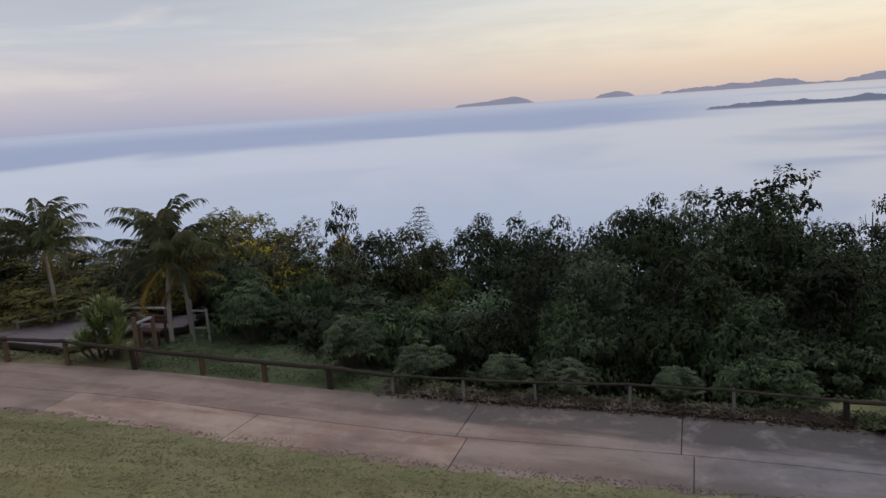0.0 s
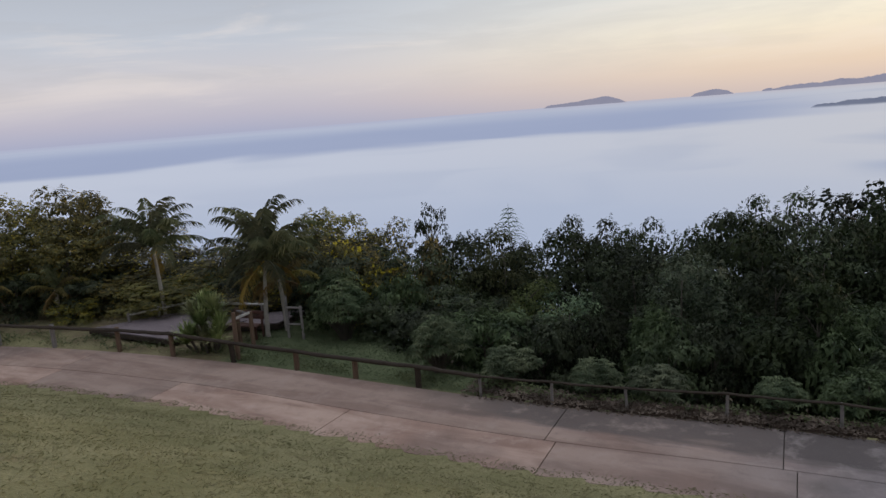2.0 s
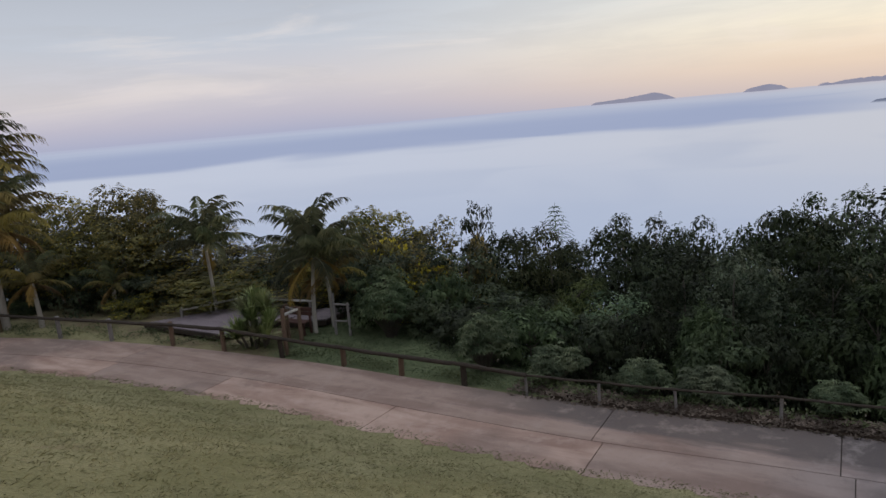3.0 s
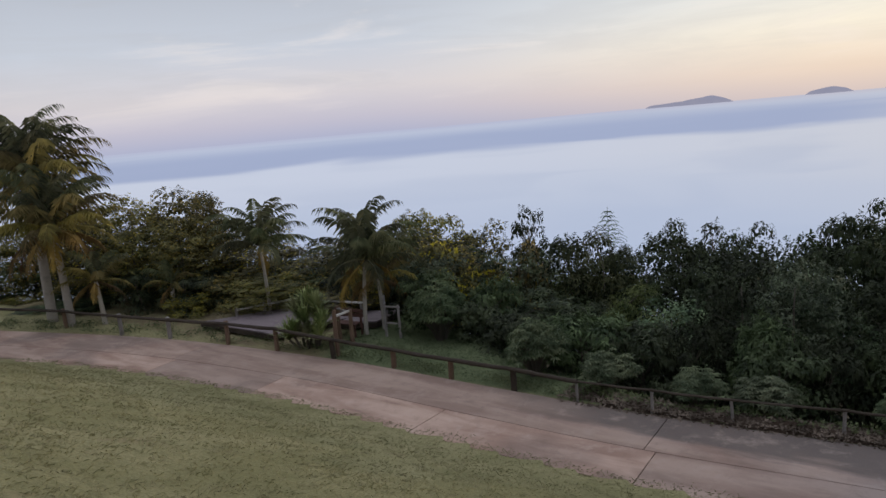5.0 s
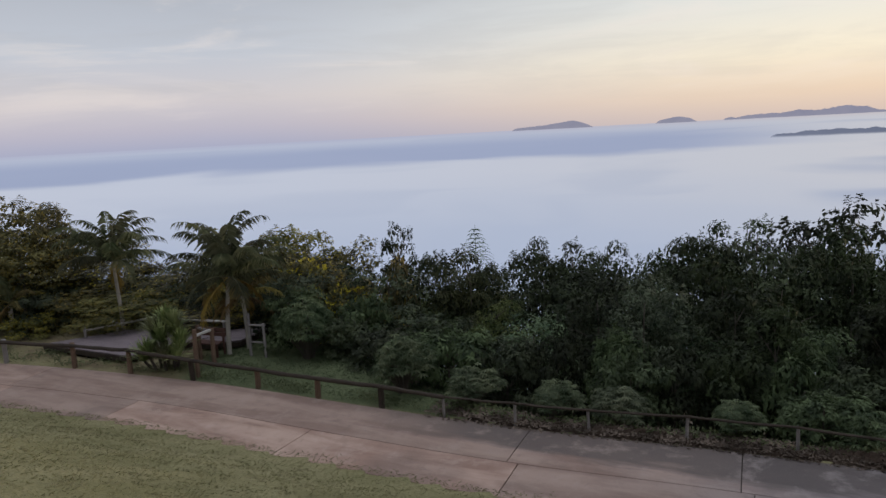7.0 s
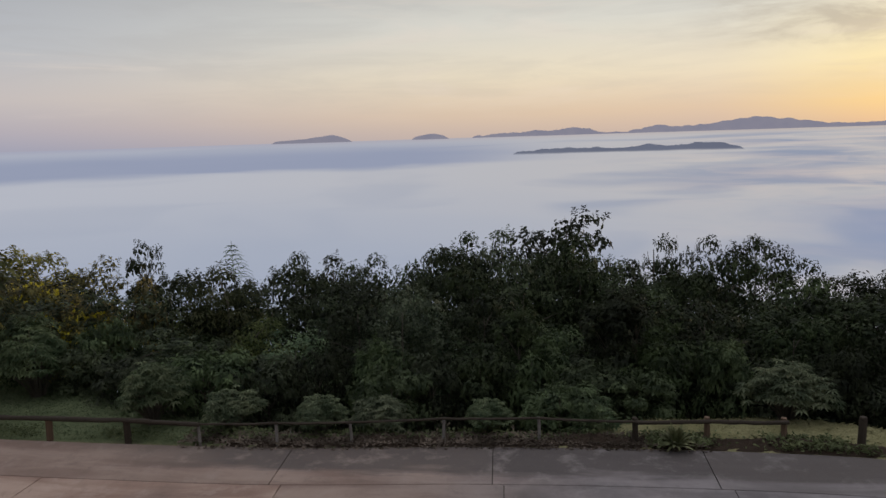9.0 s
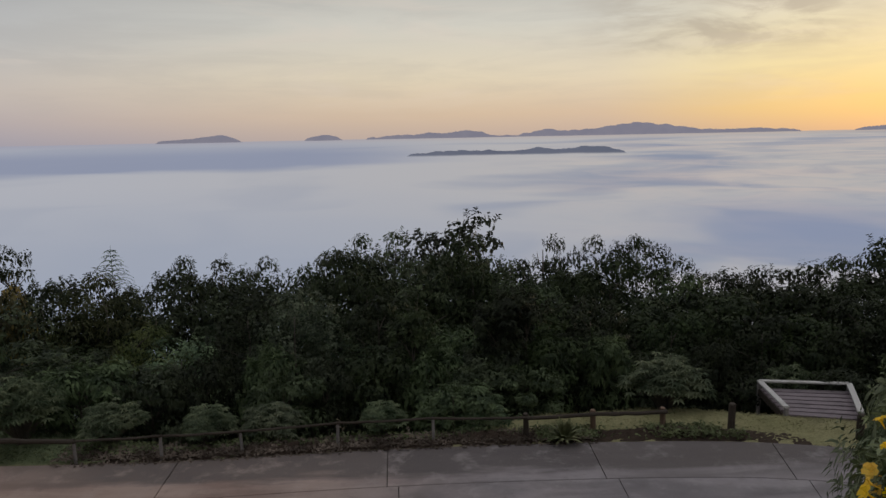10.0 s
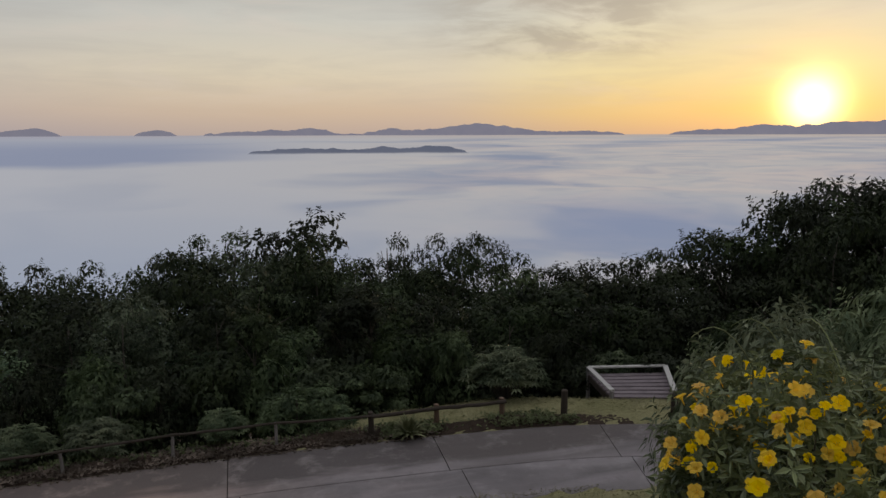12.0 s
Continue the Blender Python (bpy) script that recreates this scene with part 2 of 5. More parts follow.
M_PALM_BARK = surface("palm_bark", timber((0.28, 0.255, 0.225), (0.50, 0.46, 0.41), (2, 2, 10)), 0.85, 0.2)
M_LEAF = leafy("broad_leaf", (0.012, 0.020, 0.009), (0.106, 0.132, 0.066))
# dark foliage with the wood's deep shade worked into its colour
M_LEAF_DARK_SHADED = leafy("dark_leaf", (0.008, 0.013, 0.006), (0.046, 0.060, 0.024))
M_LEAF_OLIVE = leafy("olive_leaf", (0.03, 0.034, 0.012), (0.19, 0.17, 0.058), odd=(0.22, 0.17, 0.03))
M_LEAF_SILVER = leafy("pale_whorl_leaf", (0.055, 0.08, 0.044), (0.25, 0.285, 0.165), vary=0.35)
M_ALLAMANDA = leafy("allamanda_leaf", (0.012, 0.032, 0.012), (0.27, 0.33, 0.13), 0.33, vary=0.0, spec=0.5)
M_LEAF_PALE = leafy("pale_green_leaf", (0.02, 0.038, 0.02), (0.175, 0.222, 0.125))
M_BAMBOO = leafy("bamboo_leaf", (0.04, 0.06, 0.02), (0.155, 0.172, 0.062), through_light=0.35)
M_FROND = leafy("palm_leaflet", (0.055, 0.068, 0.036), (0.19, 0.20, 0.11))
M_FROND_GOLD = leafy("yellowing_palm_leaflet", (0.10, 0.09, 0.035), (0.30, 0.25, 0.09))
M_DEAD = leafy("dead_frond", (0.14, 0.09, 0.035), (0.30, 0.20, 0.075))
M_STRAP = leafy("strap_leaf", (0.10, 0.13, 0.05), (0.36, 0.38, 0.18))
M_YELLOW = leafy("yellow_petal", (0.95, 0.58, 0.012), (0.98, 0.72, 0.035), 0.5, 0.5, vary=0.3)
M_BLOSSOM = leafy("dull_yellow_blossom", (0.27, 0.215, 0.035), (0.46, 0.37, 0.08), 0.6, 0.3)
M_GRASS = leafy("grass_blade", (0.21, 0.2, 0.105), (0.315, 0.29, 0.166), 0.7, 0.3, vary=0.0)
M_WEED = leafy("verge_weed", (0.06, 0.085, 0.03), (0.17, 0.21, 0.085), vary=0.0)
M_ROUGH = leafy("rough_grass_blade", (0.085, 0.115, 0.06), (0.135, 0.17, 0.09), 0.7, 0.3, vary=0.0)
M_LITTER = leafy("dry_leaf", (0.05, 0.038, 0.028), (0.24, 0.19, 0.15), 0.8, 0.1, vary=0.0)
M_SOIL = surface("dark_soil", lambda n: (n.mix(n.noise(place(n), 7.0, 4.0), (0.025, 0.018, 0.013), (0.07, 0.05, 0.037)), n.noise(place(n), 25.0, 4.0), 0.9), 0.95, 0.1)


# all light and shade of the fog is painted into this emitted colour
def sea_colour(n):
    p = place(n)
    sep = n.add("ShaderNodeSeparateXYZ", Vector=p)
    dist = n.vec("LENGTH", n.vec("MULTIPLY", p, (1, 1, 0)))
    az = n.math("ARCTAN2", sep.outputs["X"], sep.outputs["Y"])
    depth = n.math("LOGARITHM", dist, 10.0)
    polar = n.tree.nodes.new("ShaderNodeCombineXYZ")
    n.put(polar.inputs[0], n.math("MULTIPLY", az, 1.6))
    n.put(polar.inputs[1], n.math("MULTIPLY", depth, 4.2))
    soft = n.noise(n.vec("MULTIPLY", polar.outputs[0], (1.5, 0.8, 1)), 1.5, 2.5, 0.42, 0.6)
    streak = n.noise(n.vec("MULTIPLY", polar.outputs[0], (1.3, 1.2, 1)), 1.9, 3.0, 0.45, 0.3)
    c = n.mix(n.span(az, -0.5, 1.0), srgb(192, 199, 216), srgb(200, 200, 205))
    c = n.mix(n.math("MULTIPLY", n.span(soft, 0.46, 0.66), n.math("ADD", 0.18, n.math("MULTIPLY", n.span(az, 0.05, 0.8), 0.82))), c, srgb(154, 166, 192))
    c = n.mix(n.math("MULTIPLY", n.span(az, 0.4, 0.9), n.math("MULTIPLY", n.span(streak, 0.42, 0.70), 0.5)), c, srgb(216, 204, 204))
    # rolling tops under the sunrise, painted lit with shaded dips, finer towards the horizon
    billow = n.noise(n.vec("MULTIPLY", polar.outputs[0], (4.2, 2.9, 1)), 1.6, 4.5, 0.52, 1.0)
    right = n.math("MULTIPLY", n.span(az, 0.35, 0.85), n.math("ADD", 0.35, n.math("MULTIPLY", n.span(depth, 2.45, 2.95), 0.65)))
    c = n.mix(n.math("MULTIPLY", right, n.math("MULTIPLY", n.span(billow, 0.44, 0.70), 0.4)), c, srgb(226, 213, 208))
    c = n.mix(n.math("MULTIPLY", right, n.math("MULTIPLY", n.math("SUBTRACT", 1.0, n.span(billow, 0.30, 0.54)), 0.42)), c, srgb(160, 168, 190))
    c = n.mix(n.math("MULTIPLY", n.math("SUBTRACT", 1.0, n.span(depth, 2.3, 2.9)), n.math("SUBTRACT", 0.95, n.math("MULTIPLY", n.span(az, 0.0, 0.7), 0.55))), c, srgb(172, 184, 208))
    # a wide blue patch painted on the fog below the sunrise
    blue_patch = n.math("MULTIPLY", n.math("SUBTRACT", 1.0, n.span(n.math("ABSOLUTE", n.math("SUBTRACT", az, 0.89)), 0.0, 0.27)), n.math("SUBTRACT", 1.0, n.span(n.math("ABSOLUTE", n.math("SUBTRACT", n.math("ADD", depth, n.math("MULTIPLY", soft, 0.12)), 2.60)), 0.0, 0.17)))
    c = n.mix(n.math("MULTIPLY", blue_patch, 0.75), c, srgb(146, 162, 198))
    # long bank of far fog, its shade and haze painted in as blue
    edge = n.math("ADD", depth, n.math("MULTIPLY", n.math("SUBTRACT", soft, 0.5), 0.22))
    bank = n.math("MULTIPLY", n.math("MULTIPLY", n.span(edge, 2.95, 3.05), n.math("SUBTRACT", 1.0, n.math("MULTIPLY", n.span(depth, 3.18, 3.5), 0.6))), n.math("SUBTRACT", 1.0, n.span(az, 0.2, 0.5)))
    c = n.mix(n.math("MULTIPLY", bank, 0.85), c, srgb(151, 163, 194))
    # the far edge blends into a painted horizon haze
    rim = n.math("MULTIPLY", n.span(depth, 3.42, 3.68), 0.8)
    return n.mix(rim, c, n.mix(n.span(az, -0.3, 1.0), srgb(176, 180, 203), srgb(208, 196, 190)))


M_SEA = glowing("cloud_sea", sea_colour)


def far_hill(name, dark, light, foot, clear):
    """Far range: haze painted as glow, foot thinning into the fog between two heights."""
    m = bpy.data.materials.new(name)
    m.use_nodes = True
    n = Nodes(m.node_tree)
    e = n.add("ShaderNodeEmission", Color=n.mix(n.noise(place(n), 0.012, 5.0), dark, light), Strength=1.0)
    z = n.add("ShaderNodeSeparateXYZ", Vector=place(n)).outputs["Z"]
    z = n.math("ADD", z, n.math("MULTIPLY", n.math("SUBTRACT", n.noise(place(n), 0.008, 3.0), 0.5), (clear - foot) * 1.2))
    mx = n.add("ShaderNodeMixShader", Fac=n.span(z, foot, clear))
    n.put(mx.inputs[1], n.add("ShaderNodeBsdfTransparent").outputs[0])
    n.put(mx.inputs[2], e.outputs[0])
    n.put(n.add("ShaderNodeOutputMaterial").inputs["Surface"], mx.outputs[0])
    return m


# haze sits in these emitted blue-greys, paler for the farther hills
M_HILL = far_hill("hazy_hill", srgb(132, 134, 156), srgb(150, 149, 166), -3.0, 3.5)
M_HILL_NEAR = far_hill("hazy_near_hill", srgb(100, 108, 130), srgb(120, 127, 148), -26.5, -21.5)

# ---- mesh helpers ----


class Shape:
    """Collects vertices and faces for one mesh."""

    def __init__(self):
        self.v, self.f, self.count = [], [], 0

    def put(self, verts, faces):
        self.v.append(np.asarray(verts, dtype=float).reshape(-1, 3))
        self.f.append((np.asarray(faces, dtype=int) + self.count))
        self.count += len(self.v[-1])
        return self

    def mesh(self, name, material, smooth=False):
        me = bpy.data.meshes.new(name)
        v = np.concatenate(self.v)
        loops = np.concatenate([f.ravel() for f in self.f])
        sizes = np.concatenate([np.full(len(f), f.shape[1]) for f in self.f])
        me.vertices.add(len(v))
        me.vertices.foreach_set("co", v.astype(np.float32).ravel())
        me.loops.add(len(loops))
        me.loops.foreach_set("vertex_index", loops.astype(np.int32))
        me.polygons.add(len(sizes))
        me.polygons.foreach_set("loop_start", np.concatenate([[0], np.cumsum(sizes)[:-1]]).astype(np.int32))
        me.polygons.foreach_set("loop_total", sizes.astype(np.int32))
        me.polygons.foreach_set("use_smooth", np.full(len(sizes), smooth))
        me.materials.append(material)
        me.update(calc_edges=True)
        me.validate()
        return me


def piece(name, shape, material, parent=None, label="", smooth=False):
    ob = new(name, shape.mesh(name, material, smooth) if isinstance(shape, Shape) else shape)
    ob.parent = parent
    return tagged(ob, label)


def thing(name, label, category, group="", where=None):
    ob = tagged(new(name), label, category, group)
    if where is not None:
        ob.matrix_basis = where
    return ob


def tube(shape, path, radii, sides=8, wobble=0.0, rng=None):
    path = np.asarray(path, float)
    n = len(path)
    tang = np.gradient(path, axis=0)
    tang /= np.linalg.norm(tang, axis=1)[:, None] + 1e-9
    ref = np.where(np.abs(tang[:, 2:3]) > 0.9, np.array([[1.0, 0, 0]]), np.array([[0, 0, 1.0]]))
    a = np.cross(tang, ref)
    a /= np.linalg.norm(a, axis=1)[:, None]
    b = np.cross(tang, a)
    ang = np.linspace(0, 2 * np.pi, sides, endpoint=False)
    r = np.asarray(radii, float)[:, None] * np.ones((1, sides))
    if rng is not None and wobble:
        r = r * (1 + wobble * rng.uniform(-1, 1, r.shape))
    ring = path[:, None] + r[..., None] * (np.cos(ang)[None, :, None] * a[:, None] + np.sin(ang)[None, :, None] * b[:, None])
    verts = np.concatenate([ring.reshape(-1, 3), path[:1], path[-1:]])
    quads = [[i * sides + k, i * sides + (k + 1) % sides, (i + 1) * sides + (k + 1) % sides, (i + 1) * sides + k] for i in range(n - 1) for k in range(sides)]
    caps = [[n * sides, (k + 1) % sides, k] for k in range(sides)] + [[n * sides + 1, (n - 1) * sides + k, (n - 1) * sides + (k + 1) % sides] for k in range(sides)]
    base = shape.count
    shape.put(verts, quads)
    shape.f.append(np.asarray(caps) + base)
    return shape


def board(shape, a, b, width, thick, bevel=0.006, turn=0.0):
    """A plank with eased edges from a to b."""
    a, b = np.asarray(a, float), np.asarray(b, float)
    d = (b - a) / np.linalg.norm(b - a)
    s = np.cross(d, [0, 0, 1.0])
    s = s / np.linalg.norm(s) if np.linalg.norm(s) > 1e-6 else np.array([1.0, 0, 0])
    u = np.cross(s, d)
    s, u = s * math.cos(turn) + u * math.sin(turn), u * math.cos(turn) - s * math.sin(turn)
    w, h = width / 2, thick / 2
    prof = [(-w + bevel, -h), (w - bevel, -h), (w, -h + bevel), (w, h - bevel), (w - bevel, h), (-w + bevel, h), (-w, h - bevel), (-w, -h + bevel)]
    verts = [p + s * x + u * y for p in (a, b) for x, y in prof]
    base = shape.count
    shape.put(verts, [[k, (k + 1) % 8, 8 + (k + 1) % 8, 8 + k] for k in range(8)])
    shape.f.append(np.asarray([list(range(7, -1, -1)), list(range(8, 16))]) + base)
    return shape


def unit(v):
    return v / (np.linalg.norm(v, axis=-1, keepdims=True) + 1e-9)


def leaves(shape, base, axis, normal, length, width, fold=0.25, bend=0.0):
    """Many folded leaves: two triangles each, hinged on the midrib."""
    axis = unit(axis)
    s = unit(np.cross(axis, normal))
    n = np.cross(s, axis)
    length, width = np.asarray(length)[:, None], np.asarray(width)[:, None]
    tip = base + axis * length - np.array([0, 0, 1.0]) * bend * length
    mid = base + axis * length * 0.45 + n * width * fold
    verts = np.stack([base, mid - s * width / 2, tip, mid + s * width / 2], 1).reshape(-1, 3)
    k = 4 * np.arange(len(base))[:, None]
    shape.put(verts, np.concatenate([k + np.array([[0, 2, 1]]), k + np.array([[0, 3, 2]])]))
    return shape

# ---- the lie of the land ----
EDGE = np.array([(-60, 27.5), (-34, 25.3), (-25, 24.3), (-17, 23.0), (-9.4, 20.7), (-3.3, 18.15), (0.5, 16.6), (5.2, 15.05), (9.9, 13.2), (12.9, 11.7), (15.6, 9.6), (18.4, 6.4), (20.5, 2.0), (21.5, -6), (21.5, -60)], float)


def smooth_line(points, per=24):
    """A Catmull-Rom curve through points."""
    p = np.vstack([2 * points[0] - points[1], points, 2 * points[-1] - points[-2]])
    out = []
    for i in range(1, len(p) - 2):
        t = np.linspace(0, 1, per, endpoint=False)[:, None]
        a, b, c, d = p[i - 1], p[i], p[i + 1], p[i + 2]
        out.append(0.5 * (2 * b + (c - a) * t + (2 * a - 5 * b + 4 * c - d) * t ** 2 + (3 * b - a - 3 * c + d) * t ** 3))
    return np.vstack(out + [points[-1:]])


LINE = smooth_line(EDGE)
TANG = unit(np.gradient(LINE, axis=0))
NORM = np.stack([-TANG[:, 1], TANG[:, 0]], 1)     # away from the eye, towards the valley
RUN = np.concatenate([[0], np.cumsum(np.linalg.norm(np.diff(LINE, axis=0), axis=1))])


def beyond(x, y):
    """Distance past the road's outer edge (minus: on the eye's side)."""
    p = np.stack([np.ravel(x), np.ravel(y)], 1)
    out = np.empty(len(p))
    for i in range(0, len(p), 4000):
        q = p[i:i + 4000]
        d = q[:, None] - LINE[None]
        k = np.argmin((d ** 2).sum(2), 1)
        r = d[np.arange(len(q)), k]
        sign = np.sign((r * NORM[k]).sum(1))
        out[i:i + 4000] = np.linalg.norm(r, axis=1) * np.where(sign == 0, 1, sign)
    return out


ROAD = 3.15
SHELF_X = [-45, -18, -9, -5.5, -2.5, 1, 7, 9, 12, 16, 25]
SHELF_W = [4.0, 5.4, 5.0, 3.0, 1.2, 0.3, 0.35, 1.1, 1.5, 1.2, 1.5]


def land(x, y):
    """Height of the ground."""
    x, y = np.ravel(np.asarray(x, float)), np.ravel(np.asarray(y, float))
    s = beyond(x, y)
    h = np.maximum(-ROAD - s, 0)
    up = 0.46 * (np.sqrt(h * h + 0.36) - 0.6)
    up = 5.4 - np.log1p(np.exp(-(up - 5.4) * 3.0)) / 3.0 - np.log1p(np.exp(-5.4 * 3.0)) / 3.0
    up = np.where(h > 0, up, 0)
    q = np.maximum(s - np.interp(x, SHELF_X, SHELF_W), 0)
    down = 0.52 * (np.sqrt(q * q + 0.6) - math.sqrt(0.6))
    down = 75 * (1 - np.exp(-down / 75))
    bump = 0.05 * np.sin(1.3 * x + 0.7 * y) * np.sin(0.9 * y - 0.4 * x) + 0.02 * np.sin(4.1 * x) * np.sin(3.7 * y)
    off = np.clip(np.maximum(h - 0.2, s - 0.5), 0, 1)
    road = ((s < 0.02) & (s > -ROAD + 0.1))
    return up - down + bump * off - np.where(road, 0.07, 0.0)


def land_at(x, y):
    return float(land([x], [y])[0])


def graded(inner, step, outer, grow):
    v, s = [0.0], step
    while v[-1] < outer:
        if v[-1] > inner:
            s *= grow
        v.append(v[-1] + s)
    v = np.array(v)
    return np.concatenate([-v[:0:-1], v])


gx, gy = graded(30, 0.34, 4300, 1.22), graded(27, 0.34, 4300, 1.22)
XX, YY = np.meshgrid(gx, gy)
ZZ = land(XX, YY).reshape(XX.shape)
nx, ny = len(gx), len(gy)
ids = np.arange(nx * ny).reshape(ny, nx)
g = Shape().put(np.stack([XX, YY, ZZ], -1), np.stack([ids[:-1, :-1], ids[:-1, 1:], ids[1:, 1:], ids[1:, :-1]], -1).reshape(-1, 4))
ground = tagged(piece("ground", g, M_GROUND, smooth=True), "grassy hilltop falling away into a wooded valley", "ground", kind="structure")

# ---- concrete road: dirt bed and single slabs ----


def at_run(run, off):
    """A point of the road: run along it, off metres past its outer edge."""
    i = np.interp(run, RUN, np.arange(len(RUN)))
    p = np.array([np.interp(i, np.arange(len(RUN)), LINE[:, k]) for k in (0, 1)])
    n = np.array([np.interp(i, np.arange(len(RUN)), NORM[:, k]) for k in (0, 1)])
    return p + n / np.linalg.norm(n) * off


def run_of(x):
    return float(np.interp(x, LINE[:300, 0], RUN[:300]))


bed = Shape()
stations = np.linspace(run_of(-55), RUN[-30], 160)
rim_in = np.array([at_run(r, -ROAD) for r in stations])
rim_out = np.array([at_run(r, 0.0) for r in stations])
bv = np.concatenate([np.column_stack([rim_in, np.full(len(stations), -0.035)]), np.column_stack([rim_out, np.full(len(stations), -0.035)])])
k = np.arange(len(stations) - 1)
bed.put(bv, np.stack([k, k + 1, k + 1 + len(stations), k + len(stations)], 1))
road = tagged(piece("road", bed, M_JOINT), "narrow worn concrete road along the hilltop", "road", kind="structure")


def slab(r0, r1, o0, o1, material=M_CONCRETE):
    """One cast slab with eased edges and a slightly uneven top."""
    n = max(2, int((r1 - r0) / 0.8) + 1)
    rs = np.linspace(r0 + 0.011, r1 - 0.011, n)
    s = Shape()
    rows = []
    for off, z in ((o0 + 0.011, -0.05), (o0 + 0.011, -0.01), (o0 + 0.022, 0.0), (o1 - 0.022, 0.0), (o1 - 0.011, -0.01), (o1 - 0.011, -0.05)):
        rows.append(np.array([[*at_run(r, off), z] for r in rs]))
    v = np.concatenate(rows)
    m = len(rows)
    f = [[i * n + j, i * n + j + 1, (i + 1) * n + j + 1, (i + 1) * n + j] for i in range(m - 1) for j in range(n - 1)]
    s.put(v, f)
    s.f.append(np.array([[i * n for i in range(m)], [i * n + n - 1 for i in range(m - 1, -1, -1)]]))
    return piece("slab", s, material, road)


LANE = -1.78
outer_cuts = [run_of(x) for x in (-54, -49, -44, -39, -34, -29.2, -24.4, -19.6, -14.8, -9.9, -4.25, 0.6, 5.0, 9.3, 13.0)]
outer_cuts += [outer_cuts[-1] + 4.5 * i for i in range(1, 8)]
for a, b in zip(outer_cuts[:-1], outer_cuts[1:]):
    slab(a + 0.25, b + 0.25, -ROAD - 0.12, LANE)
# the outer lane is cast in longer bays by the deck
outer_cuts = outer_cuts[:9:2] + outer_cuts[11:]
for a, b in zip(outer_cuts[:-1], outer_cuts[1:]):
    slab(a, b, LANE, -0.0)

# ---- cloud sea and far hills ----
rad = np.geomspace(48, 4750, 70)
ang = np.radians(np.arange(-180, 180, 2.5))
RR, AA = np.meshgrid(rad, ang, indexing="ij")
swell = 0.012 * RR * np.sin(AA * 9 + np.log(RR) * 5) * np.sin(np.log(RR) * 11 + AA * 3) * np.clip((900 - RR) / 900, 0, 1)
lift = np.clip((RR - 700) / 4000, 0, 1)
SZ = -34 + 36.5 * lift ** 0.85 + swell
sea = Shape()
ids = np.arange(RR.size).reshape(RR.shape)
nxt = np.roll(ids, -1, 1)
sea.put(np.stack([RR * np.sin(AA), RR * np.cos(AA), SZ], -1), np.stack([ids[:-1], ids[1:], nxt[1:], nxt[:-1]], -1).reshape(-1, 4))
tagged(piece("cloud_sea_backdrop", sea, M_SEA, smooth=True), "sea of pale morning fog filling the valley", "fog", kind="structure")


def ridge(points, dist, depth, material, seed, label, rough=0.05):
    """A far range: crest heights by bearing, in degrees, with a foot on both sides."""
    rng = np.random.default_rng(seed)
    az = np.arange(points[0][0] - 0.4, points[-1][0] + 0.4, 0.12)
    xs, ys = [p[0] for p in points], [p[1] for p in points]
    low = min(ys) - 0.35
    el = np.interp(az, [xs[0] - 0.4, *xs, xs[-1] + 0.4], [low, *ys, low])
    el = np.convolve(np.pad(el, 2, mode="edge"), np.ones(5) / 5, "valid")
    jag = np.convolve(rng.normal(size=len(az) + 4), np.ones(5) / 5, "valid") * rough
    rows = []
    for k, (share, off) in enumerate(((0.0, -depth), (0.55, -depth * 0.4), (1.0, 0.0), (0.5, depth * 0.5), (0.0, depth))):
        e = low - 0.5 + (el + jag - low + 0.5) * share
        d = dist + off + rng.normal(size=len(az)) * depth * 0.06
        a = np.radians(az)
        rows.append(np.stack([d * np.sin(a), d * np.cos(a), EYE + dist * np.tan(np.radians(e))], -1))
    n = len(az)
    f = [[i * n + j, i * n + j + 1, (i + 1) * n + j + 1, (i + 1) * n + j] for i in range(4) for j in range(n - 1)]
    s = Shape().put(np.concatenate(rows), f)
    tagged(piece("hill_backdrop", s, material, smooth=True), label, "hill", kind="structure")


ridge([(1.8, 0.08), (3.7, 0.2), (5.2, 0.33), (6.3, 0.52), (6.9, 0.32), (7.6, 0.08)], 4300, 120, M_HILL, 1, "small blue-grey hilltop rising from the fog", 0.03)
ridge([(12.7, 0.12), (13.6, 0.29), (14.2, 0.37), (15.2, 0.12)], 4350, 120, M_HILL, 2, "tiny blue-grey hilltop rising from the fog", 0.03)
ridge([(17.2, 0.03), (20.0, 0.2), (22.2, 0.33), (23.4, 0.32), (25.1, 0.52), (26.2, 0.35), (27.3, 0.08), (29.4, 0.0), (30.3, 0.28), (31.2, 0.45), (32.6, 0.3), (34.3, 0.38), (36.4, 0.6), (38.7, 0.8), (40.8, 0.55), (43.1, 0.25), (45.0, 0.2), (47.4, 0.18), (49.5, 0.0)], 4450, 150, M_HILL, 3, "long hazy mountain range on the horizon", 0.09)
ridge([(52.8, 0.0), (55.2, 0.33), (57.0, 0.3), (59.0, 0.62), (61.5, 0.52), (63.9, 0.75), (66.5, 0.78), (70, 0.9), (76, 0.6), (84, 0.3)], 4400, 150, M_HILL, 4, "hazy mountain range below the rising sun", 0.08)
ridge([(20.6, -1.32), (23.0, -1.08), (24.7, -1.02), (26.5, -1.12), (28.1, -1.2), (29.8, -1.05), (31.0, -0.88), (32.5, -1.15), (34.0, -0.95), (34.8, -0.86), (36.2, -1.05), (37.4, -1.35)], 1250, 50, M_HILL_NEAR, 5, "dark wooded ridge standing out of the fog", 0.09)

